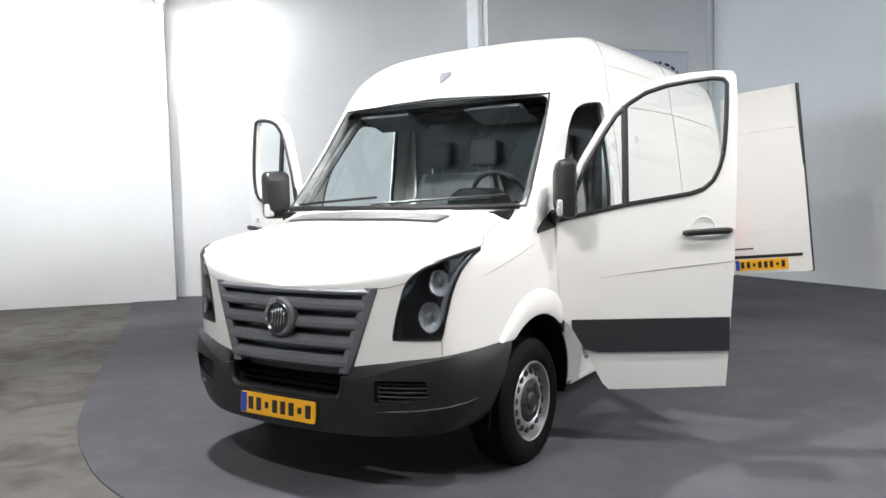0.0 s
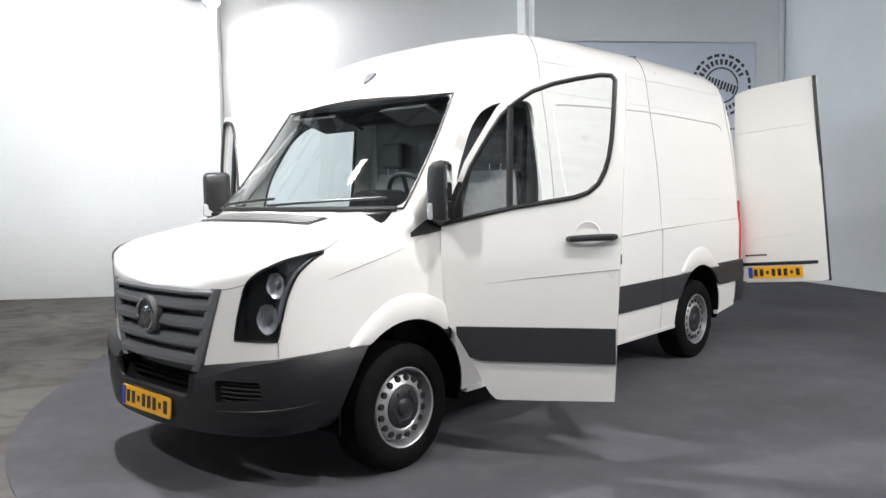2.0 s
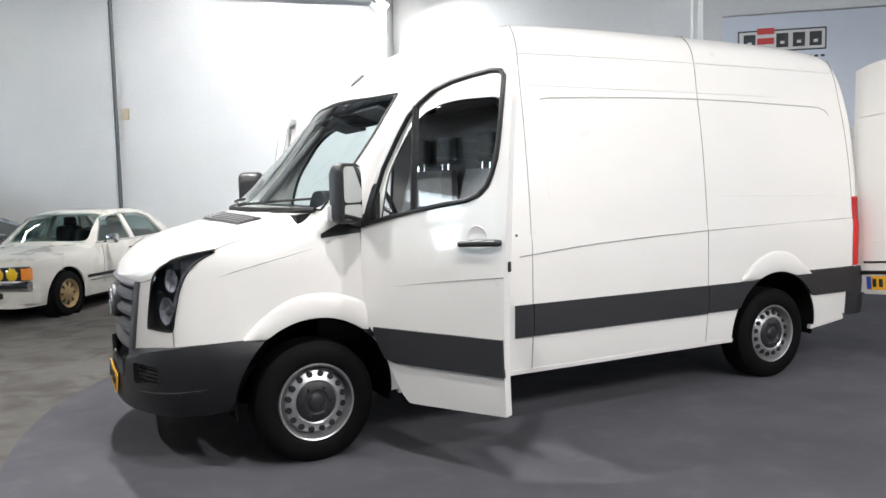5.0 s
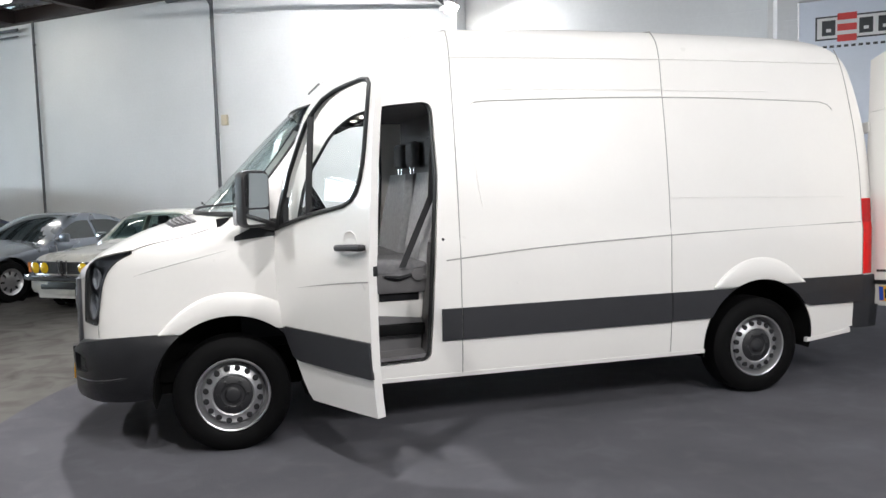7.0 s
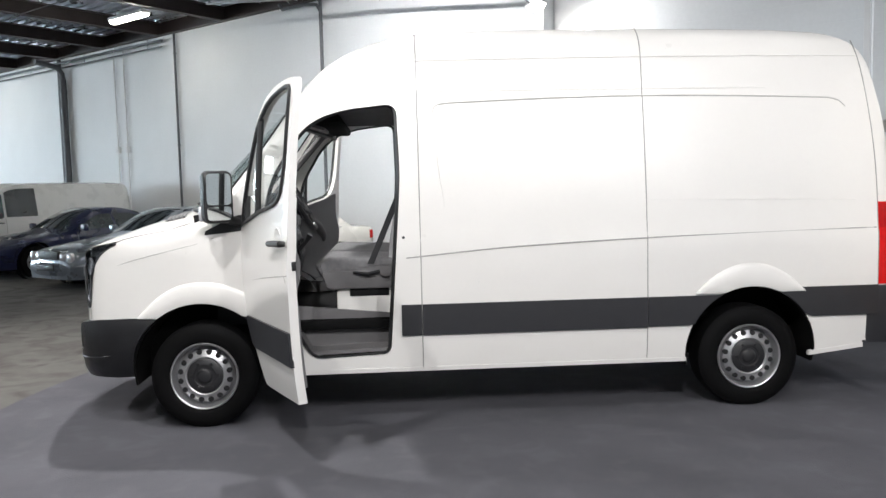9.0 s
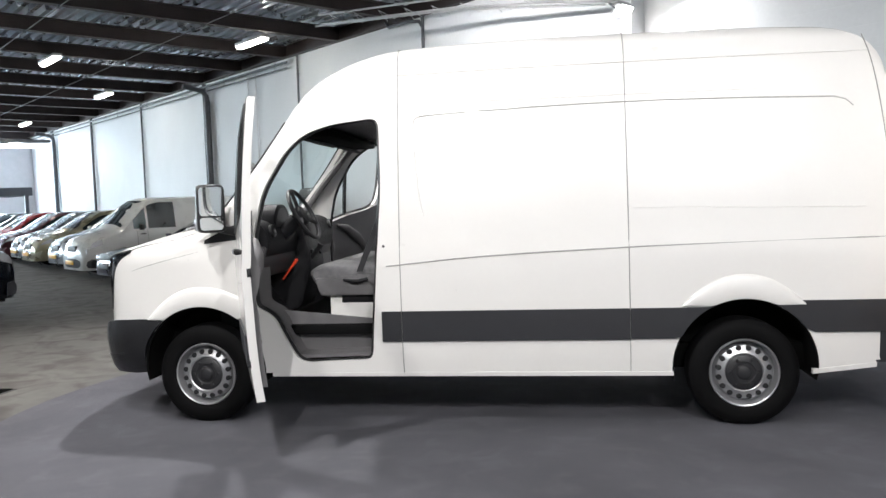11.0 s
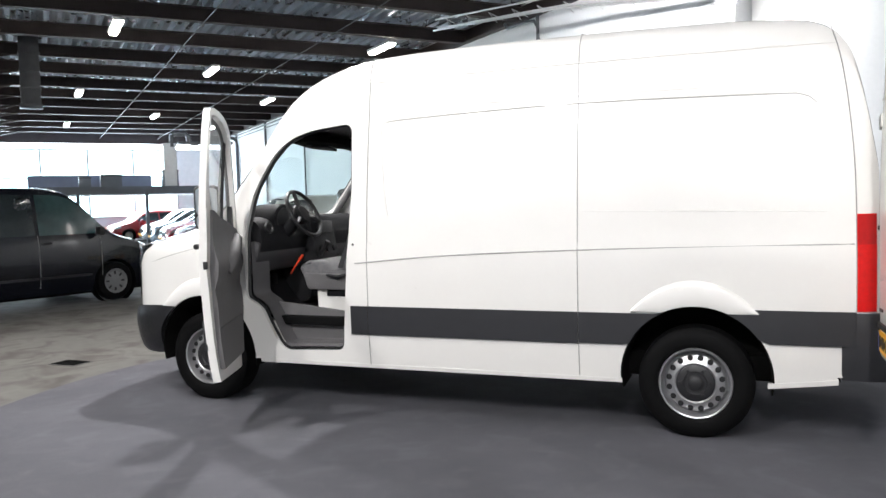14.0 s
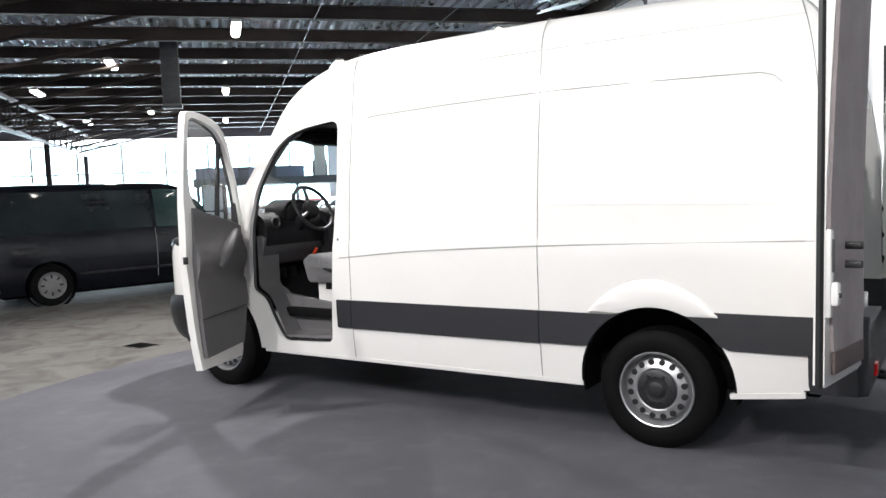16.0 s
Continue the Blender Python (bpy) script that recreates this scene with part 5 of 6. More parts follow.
corner = [hp(1.02, 0.05), hp(9.9, -0.93)]
curve += [tuple(c.xy) for c in corner]
carpet = setting("carpet", prism(curve, 0.0, 0.008, "z"), CARPET, "dark grey fitted carpet with a rounded edge")

# wall pipes, columns and small boxes
def wall_pipe(u, r, mat, name, label, z0=0.0, z1=5.35, v=None):
    v = WV + r + 0.02 if v is None else v
    t = thing(name, label, "pipe", HALL @ pose(u, v, 0))
    part("pipe_run", tube([(0, 0, z0), (0, 0, z1)], r, 10), mat, t)
    for z in (z0 + 0.6, (z0 + z1) / 2, z1 - 0.5):
        part("clip", lathe([(r + 0.008, -0.015), (r + 0.008, 0.015)], pose(0, 0, z), 10), mat, t)
        part("clip_foot", box(-0.012, -r - 0.02, z - 0.012, 0.012, -r * 0.5, z + 0.012), mat, t)
    return t


wall_pipe(15.0, 0.035, PIPE, "wall_pipe", "thin dark vertical pipe on the white wall")
wall_pipe(20.0, 0.028, PIPE, "wall_pipe", "thin dark vertical pipe on the white wall")
wall_pipe(30.8, 0.03, PIPE, "wall_pipe", "thin dark vertical pipe on the white wall")
wall_pipe(36.3, 0.05, PIPE, "wall_pipe", "thin dark vertical pipe on the white wall")
for u in (22.25, 22.7):
    c = wall_pipe(u, 0.018, PIPEWHITE, "cable_conduit", "slim pale cable conduit on the white wall", 0.8, 5.3)
    b = thing("wall_socket", "small white socket box on a conduit", "socket", HALL @ pose(u, WV, 2.67))
    part("socket_case", box(-0.07, 0.0, -0.08, 0.07, 0.075, 0.08, 0.01), PIPEWHITE, b)
    part("socket_face", box(-0.045, 0.07, -0.055, 0.045, 0.082, 0.055, 0.008), PIPEWHITE, b)
for u in (25.2, 41.6):
    col = thing("downpipe", "thick dark downpipe with a crank at the ceiling", "pipe", HALL @ pose(u, WV + 0.12, 0))
    part("pipe_run", tube([(0, 0, 0), (0, 0, 4.75)], 0.09, 12), PIPE, col)
    part("pipe_bend", tube([(0, 0, 4.7), (0, 0.02, 4.9), (0, 0.15, 5.05), (0.0, 0.5, 5.12), (0.0, 0.75, 5.14)], 0.075, 12), PIPE, col)
    part("pipe_branch", tube([(0.25, -0.04, 0), (0.25, -0.04, 5.3)], 0.06, 10), PIPE, col)
    for z in (1.5, 3.0, 4.4):
        part("clip", lathe([(0.10, -0.02), (0.10, 0.02)], pose(0, 0, z), 12), PIPE, col)
for z, r in ((5.20, 0.035), (5.06, 0.02)):
    t = thing("ceiling_pipe", "long dark service pipe along the wall head", "pipe", HALL @ pose(0, WV + 0.12, z))
    part("pipe_run", tube([(20.4, 0, 0), (45.8, 0, 0)], r, 8), PIPE, t)
    for k in range(9):
        part("hanger", tube([(21 + 3 * k, 0, 0), (21 + 3 * k, 0, 5.33 - z)], 0.008, 6), PIPE, t)
top = thing("pipe_crank", "dark pipe bend at the head of the wall", "pipe", HALL @ pose(15.0, WV + 0.06, 5.1))
part("pipe_run", tube([(0, 0, 0), (0.05, 0.05, 0.12), (0.35, 0.1, 0.16), (1.0, 0.1, 0.16), (1.1, 0.1, 0.28)], 0.035, 8), PIPE, top)
sw = thing("junction_box", "small cream junction box beside a pipe", "box", HALL @ pose(14.83, WV, 2.92))
part("box_case", box(-0.07, 0, -0.10, 0.07, 0.06, 0.10, 0.012), CREAM, sw)
part("box_lid", box(-0.06, 0.055, -0.09, 0.06, 0.066, 0.09, 0.006), CREAM, sw)
post = thing("wall_post", "white vertical cover strip on the wall", "post", HALL @ pose(5.17, -0.30, 0))
part("cover", box(-0.035, 0, 0, 0.035, 0.05, 5.35, 0.008), PIPEWHITE, post)
part("fixing", box(-0.05, 0, 2.6, 0.05, 0.03, 2.7, 0.004), PIPEWHITE, post)
copy_thing(post, HALL @ pose(1.06, -0.10, 0))
grate = thing("floor_drain", "iron slotted drain grate set in the concrete", "drain", HALL @ pose(10.08, 8.63, 0.0, 0, 0, 40))
part("drain_frame", box(-0.17, -0.12, 0.0, 0.17, 0.12, 0.004), GRATE, grate)
for k in range(7):
    part("bar", box(-0.15, -0.10 + 0.031 * k, 0.004, 0.15, -0.088 + 0.031 * k, 0.010), UNDER, grate)

# banner on the set-back wall: emblem block and round stamp as plain shapes
ban = thing("banner", "pale blue wall banner with a logo and round stamp", "banner", HALL @ pose(0, -0.10, 0))
def bx(u):
    return u
B0, B1 = bx(1.5), bx(4.82)
part("banner_sheet", box(B0, 0.012, 1.0, B1, 0.022, 3.80, 0.002), BANNER, ban)
part("top_rail", tube([(B0, 0.03, 3.80), (B1, 0.03, 3.80)], 0.012, 8), ALU, ban)
for b_ in (B0, B1):
    part("side_rail", tube([(b_, 0.025, 1.0), (b_, 0.025, 3.80)], 0.008, 6), ALU, ban)
L0, L1, Z0, Z1 = bx(3.48), bx(4.62), 3.28, 3.58
logo = part("logo_frame", box(L0, 0.022, Z0, L1, 0.026, Z1), SIGNINK, ban)
part("logo_ground", box(L0 + 0.02, 0.025, Z0 + 0.02, L1 - 0.02, 0.029, Z1 - 0.02), PIPEWHITE, logo)
for k in range(5):
    x0 = L0 + 0.05 + (L1 - L0 - 0.08) / 5 * k
    if k == 3:
        for z in (Z0 - 0.03, Z0 + 0.105, Z0 + 0.24):
            part("red_bar", box(x0 - 0.02, 0.029, z, x0 + 0.20, 0.034, z + 0.085), SIGNRED, logo)
    else:
        part("dark_bar", box(x0 + 0.01, 0.028, Z0 + 0.055, x0 + 0.165, 0.032, Z1 - 0.055, 0.0015), SIGNINK, logo)
        part("pale_slot", box(x0 + 0.06, 0.031, Z0 + 0.10, x0 + 0.115, 0.034, Z1 - 0.16), PIPEWHITE, logo)
for k in range(14):
    part("small_bar", box(L0 + 0.02 + 0.082 * k, 0.022, Z0 - 0.10, L0 + 0.07 + 0.082 * k, 0.025, Z0 - 0.07), SIGNINK, ban)
SC = Vector((bx(2.07), 0.024, 3.13))
def arc_bar(r0, r1, a0, a1, name, mat=SIGNINK, n=8):
    ring = []
    for t in span(radians(a0), radians(a1), n):
        c, s_ = math.cos(t), math.sin(t)
        ring.append([SC + Vector((r * c, d, r * s_)) for r, d in ((r0, 0), (r1, 0), (r1, 0.004), (r0, 0.004))])
    return part(name, grid(ring, False, True, True), mat, ban)
for k in range(24):
    arc_bar(0.45, 0.495, 15 * k, 15 * k + (11 if k % 3 else 7), "stamp_dash", n=3)
arc_bar(0.26, 0.285, 0, 178, "stamp_ring", n=20)
arc_bar(0.26, 0.285, 182, 358, "stamp_ring", n=20)
for k in range(11):
    arc_bar(0.325, 0.41, 24 + 12.5 * k, 31 + 12.5 * k, "stamp_bar", n=2)
    arc_bar(0.335, 0.40, 210 + 11 * k, 216 + 11 * k, "stamp_bar", n=2)
for k in range(9):
    m = part("slant_bar", box(-0.24 + 0.055 * k, 0, -0.07 + 0.02 * (k % 2), -0.205 + 0.055 * k, 0.004, 0.07), SIGNINK, ban)
    m.matrix_basis = Matrix.Translation(SC) @ pose(0, 0, 0, 0, -18, 0)
for k in range(10):
    part("small_bar", box(SC.x - 0.45 + 0.09 * k, 0.022, 2.42, SC.x - 0.39 + 0.09 * k, 0.025, 2.46), SIGNINK, ban)


# lights under the ceiling
def tube_light(u, v):
    t = thing("tube_light", "long bright fluorescent ceiling light", "ceiling light", HALL @ pose(u, v, 5.22), "fluorescent lights under the roof")
    part("housing", box(-0.65, -0.11, 0.03, 0.65, 0.11, 0.10, 0.015), PIPEWHITE, t)
    part("diffuser", prism(rounded([(-0.10, 0.03), (0.10, 0.03), (0.06, -0.03), (-0.06, -0.03)], 0.02), -0.62, 0.62, "x"), TUBE, t)
    for x in (-0.5, 0.5):
        part("hanger", tube([(x, 0, 0.1), (x, 0, 0.2)], 0.008, 6), PIPE, t)
    return t


for u, v in ((18.85, 1.3), (28.7, 1.4), (38.5, 1.4), (18.7, 7.2), (28.5, 7.4), (38.3, 7.4), (23.3, 4.4), (34.3, 4.4), (28.8, 13.2), (18.7, 13.0), (38.3, 13.2), (23.3, 10.3), (34.3, 10.3), (23.3, 17.0), (9.0, 13.0), (4.0, 13.0)):
    tube_light(u, v)


def flood_light(at, to, name="flood_light"):
    m = look(at, to)
    t = thing(name, "white flood light on a bracket, switched on", "spotlight", m, "flood lights")
    part("housing", prism(rounded([(-0.16, -0.11), (0.16, -0.11), (0.16, 0.11), (-0.16, 0.11)], 0.02), 0.03, 0.16, "z", 0.01), ALU, t)
    part("front_glass", box(-0.14, -0.09, 0.015, 0.14, 0.09, 0.026), HALO, t)
    part("bracket", tube([(-0.18, 0, 0.09), (-0.18, 0.0, 0.24), (0.18, 0, 0.24), (0.18, 0, 0.09)], 0.012, 6), PIPE, t)
    part("stem", tube([(0, 0, 0.24), (0, 0.1, 0.4)], 0.015, 6), PIPE, t)
    return t


for at, to, watts in FLOODS:
    p, q = Vector(at), Vector(to)
    flood_light(p - (q - p).normalized() * 0.06, q)
truss = thing("lighting_truss", "slim aluminium lighting truss below the roof", "truss", Matrix())
a0, a1 = Vector((4.72, 6.5, 4.62)), Vector((-2.9, -1.6, 5.05))
side = (a1 - a0).cross(Vector((0, 0, 1))).normalized() * 0.12
for off in (side, -side, Vector((0, 0, 0.2))):
    part("chord", tube([hp(10.0, -0.2, 4.5) + off, hp(12.6, 0.6, 4.85) + off, hp(16.2, 1.2, 5.15) + off], 0.02, 8), ALU, truss)
for k in range(10):
    t0, t1 = k / 10, (k + 0.5) / 10
    c0, c1 = hp(10.0 + 6.2 * t0, -0.2 + 1.4 * t0, 4.5 + 0.65 * t0), hp(10.0 + 6.2 * t1, -0.2 + 1.4 * t1, 4.5 + 0.65 * t1)
    part("lacing", tube([c0 + side, c1 + Vector((0, 0, 0.2)), c0 - side], 0.008, 6), ALU, truss)

# roof bracing: knee struts to the beams, a lattice girder, thin tie rods
for i in range(4, 17):
    u = 3.22 + 2.48 * i
    k = thing("knee_brace", "dark steel strut bracing a roof beam", "brace", HALL @ pose(u, 0, 0), "roof struts")
    part("strut", tube([(0, 14.4, 4.25), (0, 9.2, H - 0.03)], 0.05, 6), BEAM, k)
    part("strut_plate", box(-0.06, 9.0, H - 0.07, 0.06, 9.4, H - 0.05), BEAM, k)
gird = thing("lattice_girder", "dark lattice girder under the roof beams", "girder", HALL)
part("chord", box(1, 14.35, 4.15, 45.9, 14.5, 4.27), BEAM, gird)
part("chord", box(1, 14.35, H - 0.17, 45.9, 14.5, H - 0.06), BEAM, gird)
for k in range(34):
    part("lacing", tube([(1 + 1.3 * k, 14.42, 4.22), (1.65 + 1.3 * k, 14.42, H - 0.12), (2.3 + 1.3 * k, 14.42, 4.22)], 0.03, 6), BEAM, gird)
for u in (15.0, 25.4, 35.8, 45.0):
    c = thing("column", "dark steel hall column under the girder", "column", HALL @ pose(u, 14.42, 0))
    part("shaft", box(-0.1, -0.1, 0.02, 0.1, 0.1, 4.15), BEAM, c)
    part("foot_plate", box(-0.2, -0.2, 0.0, 0.2, 0.2, 0.02), BEAM, c)
for v in (2.80, 5.60):
    r = thing("roof_conduit", "thin pale conduit running under the roof beams", "conduit", HALL)
    part("conduit_run", tube([(14.0, v, H - 0.09), (45.5, v, H - 0.09)], 0.009, 6), PIPE, r)
    for k in range(12):
        part("clip", box(15.57 + 2.48 * k, v - 0.03, H - 0.11, 15.67 + 2.48 * k, v + 0.03, H - 0.06), PIPE, r)
duct = thing("air_duct", "dark square air duct hanging from the roof", "duct", HALL @ pose(22.1, 8.78, 0))
part("duct_shaft", box(-0.21, -0.21, 4.0, 0.21, 0.21, H + 0.26, 0.01), PIPE, duct)
part("duct_collar", box(-0.24, -0.24, 3.96, 0.24, 0.24, 4.04, 0.01), PIPE, duct)
for k in range(3):
    part("duct_flange", box(-0.225, -0.225, 4.4 + 0.4 * k, 0.225, 0.225, 4.43 + 0.4 * k), PIPE, duct)

# mezzanine by the far end
mez = thing("mezzanine", "grey steel mezzanine deck on posts at the far end", "platform", HALL)
MEZ = material("mezzanine_grey", (0.16, 0.18, 0.21), 0.5, 0.2, 0, 0.1, 2, 30)
part("deck", box(38.5, 1.3, 2.28, 42.5, 9.0, 2.62), MEZ, mez)
for v in (1.5, 4.3, 7.1, 8.8):
    part("post", box(38.6, v - 0.07, 0, 38.74, v + 0.07, 2.28), MEZ, mez)
part("parapet", box(42.3, 3.6, 2.62, 42.4, 9.0, 3.28), material("parapet_blue_grey", (0.22, 0.25, 0.34), 0.5, 0, 0, 0.1, 2, 30), mez, "blue-grey parapet panel")
riser = thing("white_riser", "broad white ventilation riser standing on the mezzanine", "duct", HALL @ pose(40.4, 3.0, 2.62))
part("riser_shaft", box(-0.25, -0.28, 0, 0.25, 0.28, 2.0, 0.02), PIPEWHITE, riser)
part("riser_cap", box(-0.29, -0.32, 1.9, 0.29, 0.32, 2.05, 0.02), PIPEWHITE, riser)
bend = thing("duct_bend", "grey ventilation duct with bends under the roof", "duct", HALL @ pose(40.2, 0, 0))
part("duct_run", tube([(0, 2.9, 4.5), (0, 2.9, 5.0), (0, 2.75, 5.12), (0, 2.3, 5.12), (0, 2.15, 5.0), (0, 2.12, 4.75), (0, 1.95, 4.66), (0, 1.7, 4.66)], 0.12, 10), PIPE, bend)
part("duct_tray", box(-0.3, 0.1, 4.62, 0.3, 2.6, 4.74), PIPE, bend)
part("duct_strap", box(-0.02, 2.45, 5.1, 0.02, 2.5, 5.34), PIPE, bend)
for v, w, h in ((3.0, 0.7, 0.8), (5.6, 0.9, 0.6), (6.7, 0.5, 0.5)):
    c = thing("storage_box", "stored grey carton on the mezzanine deck", "box", HALL @ pose(40.5, v, 2.62))
    part("carton", box(-0.3, -w / 2, 0, 0.3, w / 2, h, 0.01), MEZ, c)
    part("carton_lid", box(-0.31, -w / 2 - 0.01, h - 0.08, 0.31, w / 2 + 0.01, h + 0.01), PIPE, c)

# ---- parked vehicles ----
GREENGLASS = material("green_car_glass", (0.035, 0.075, 0.075), 0.05, 0, 0.8, 0.3, 2, 12)
GOLD = material("gold_wheel", (0.36, 0.25, 0.12), 0.4, 0.5, 0, 0.08, 20, 100)
YELLOW = material("yellow_lens", (0.85, 0.55, 0.02), 0.2, 0, 0.5, 0.05, 30, 100)


def paint(name, c, metal=0.0):
    return material(name, c, 0.28, metal, 0.8, 0.04, 3, 60)


KINDS = {  # top profile, half width, wheel places and radius, belt height, window reach, windscreen reach, rear glass reach
    "saloon": dict(top=[(-0.05, 0.62), (0.0, 0.72), (0.08, 0.80), (0.2, 0.83), (1.15, 0.91), (1.28, 0.93), (1.72, 1.26), (1.95, 1.35), (2.3, 1.38), (2.85, 1.37), (3.05, 1.31), (3.5, 0.98), (3.62, 0.955), (4.25, 0.90), (4.33, 0.80), (4.36, 0.7)], w=0.80, ax=(0.74, 3.18), r=0.30, belt=0.90, win=(1.45, 3.3), ws=(1.30, 1.88), rg=(3.08, 3.48), L=4.36),
    "coupe": dict(top=[(-0.05, 0.45), (0.0, 0.55), (0.1, 0.66), (0.3, 0.72), (1.3, 0.86), (1.48, 0.89), (2.1, 1.22), (2.4, 1.31), (2.8, 1.32), (3.2, 1.24), (3.85, 0.98), (4.1, 0.94), (4.6, 0.88), (4.68, 0.75)], w=0.88, ax=(0.92, 3.55), r=0.32, belt=0.86, win=(1.7, 3.6), ws=(1.5, 2.3), rg=(3.1, 3.8), L=4.68),
    "hatch": dict(top=[(-0.05, 0.5), (0.0, 0.62), (0.08, 0.76), (0.2, 0.84), (0.85, 1.02), (0.98, 1.06), (1.65, 1.46), (1.95, 1.54), (2.6, 1.56), (3.3, 1.53), (3.6, 1.46), (3.85, 1.12), (3.93, 0.8), (3.95, 0.6)], w=0.84, ax=(0.78, 3.30), r=0.31, belt=0.98, win=(1.25, 3.55), ws=(1.0, 1.8), rg=(3.6, 3.8), L=3.95),
    "van": dict(top=[(-0.05, 0.6), (0.0, 0.72), (0.08, 0.92), (0.25, 1.02), (0.70, 1.16), (0.83, 1.22), (1.42, 1.78), (1.62, 1.89), (1.95, 1.94), (3.5, 1.95), (4.6, 1.93), (4.75, 1.85), (4.86, 1.2), (4.89, 0.6)], w=0.95, ax=(0.92, 3.92), r=0.33, belt=1.13, win=(1.08, 4.6), ws=(0.86, 1.54), rg=(4.76, 4.84), L=4.89),
}


def open_cabin(sh, k):
    """Cutters that hollow a car's cabin and open its windows."""
    w, b = k["w"], k["belt"]
    cuts = [sh.solid(span(1.42, 3.36, 14), 0.045, 0.50)]
    for line in ([(1.47, b + 0.035), (1.80, 1.255), (2.28, 1.295), (2.30, b + 0.035)], [(2.40, b + 0.035), (2.38, 1.295), (2.78, 1.29), (3.0, 1.22), (3.22, b + 0.05)]):
        cuts.append(prism(rounded(line, 0.03), -1.2, 1.2))
    cuts.append(prism(rounded([(-0.62, b + 0.05), (0.62, b + 0.05), (0.53, 1.31), (-0.53, 1.31)], 0.05), 1.1, 1.9, "x"))
    cuts.append(prism(rounded([(-0.58, b + 0.09), (0.58, b + 0.09), (0.50, 1.28), (-0.50, 1.28)], 0.05), 3.0, 3.7, "x"))
    return cuts


def saloon_details(t, sh, k, lamps):
    """Four-lamp front with a twin centre grille, chrome bumper, glazing and seats of the classic saloon."""
    w, b = k["w"], k["belt"]
    nose = lambda y: 0.005 + 0.16 * abs(y) ** 3
    face = part("front_panel", grid([[(nose(y) + d, y, z) for d, z in ((0.06, 0.545), (-0.03, 0.55), (-0.035, 0.715), (0.06, 0.725))] for y in span(-0.70, 0.70, 16)], False, True, True), BLACK, t, "black grille panel with round lamps")
    for j in range(5):
        part("grille_bar", tube([(nose(y) - 0.034, y, 0.575 + 0.03 * j) for y in span(-0.66, 0.66, 12)], 0.004, 5), PLASTIC, face)
    for s in (-1, 1):
        for y in (0.36, 0.545):
            lamp_ob = part("headlamp", lathe([(0.082, -0.03), (0.082, 0.012), (0.06, 0.03), (0.001, 0.036)], pose(nose(y) - 0.03, s * y, 0.632, 0, -90, 0), 20), lamps, t, "round yellow headlamp")
            part("lamp_ring", lathe([(0.088, 0.0), (0.088, 0.014), (0.080, 0.016), (0.080, 0.0)], pose(nose(y) - 0.03, s * y, 0.632, 0, -90, 0), 20, closed=True), CHROME, lamp_ob)
        part("indicator", grid([[(nose(y) + d, s * y, z) for d, z in ((0.05, 0.56), (-0.036, 0.56), (-0.04, 0.705), (0.05, 0.71))] for y in span(0.655, 0.735, 5)], False, True, True), AMBER, t, "amber corner indicator")
        part("kidney", tube([(-0.05, s * 0.012, 0.53), (-0.055, s * 0.012, 0.74), (-0.05, s * 0.085, 0.74), (-0.045, s * 0.07, 0.53)], 0.011, 6, closed=True), CHROME, face)
        part("wheel_trim", sh.line([(x, 0.40 + 0.02 * math.sin(x)) for x in span(1.2, 2.95, 8)], 0.010, s, 0.004), CHROME, t)
        part("window_trim", sh.line([(1.45, b + 0.03), (1.80, 1.265), (2.3, 1.31), (2.78, 1.30), (3.02, 1.23), (3.24, b + 0.045)], 0.009, s, 0.003), CHROME, t)
        part("waist_trim", sh.line([(x, b + 0.022) for x in span(1.42, 3.3, 8)], 0.008, s, 0.003), CHROME, t)
        for line in ([(1.49, b + 0.03), (1.80, 1.26), (2.29, 1.30), (2.31, b + 0.03)], [(2.40, b + 0.03), (2.38, 1.30), (2.78, 1.295), (3.0, 1.225), (3.22, b + 0.045)]):
            pane_ = part("side_window", prism(line, 0, 0.003), TINT, t, "lightly tinted side glass")
            pane_.matrix_basis = pose(0, s * (sh.y(2.3, b + 0.03) - 0.012), 0) @ Matrix.Translation((0, 0, b + 0.03)) @ pose(0, 0, 0, math.degrees(math.atan2(sh.y(2.3, b + 0.03) - sh.y(2.3, 1.30), 1.30 - b - 0.03)) * s) @ Matrix.Translation((0, 0, -b - 0.03))
        seat_ = part("front_seat", box(2.0, s * 0.14, 0.55, 2.45, s * 0.60, 0.72, 0.05, 3), DARKTRIM, t, "dark cloth front seat")
        part("backrest", box(2.36, s * 0.16, 0.68, 2.50, s * 0.58, 1.12, 0.05, 3), DARKTRIM, seat_)
        part("head_restraint", box(2.42, s * 0.26, 1.12, 2.50, s * 0.48, 1.26, 0.035, 3), DARKTRIM, seat_)
    part("chrome_bumper", grid([[(nose(y) + d, y, z) for d, z in ((0.0, 0.43), (-0.09, 0.45), (-0.105, 0.49), (-0.09, 0.53), (0.0, 0.535))] for y in span(-0.76, 0.76, 16)], False, True, True), CHROME, t, "chrome front bumper")
    part("bumper_rubber", grid([[(nose(y) - 0.10 + d, y, z) for d, z in ((0.0, 0.465), (-0.015, 0.47), (-0.015, 0.50), (0.0, 0.505))] for y in span(-0.76, 0.76, 16)], False, True, True), BLACK, t)
    part("valance_slot", box(-0.06, -0.42, 0.33, 0.1, 0.42, 0.40, 0.01), BLACK, t)
    part("dashboard", box(1.42, -0.66, 0.72, 1.68, 0.66, 0.93, 0.04), DARKTRIM, t)
    part("rear_seat", box(2.95, -0.6, 0.6, 3.2, 0.6, 1.02, 0.05), DARKTRIM, t)
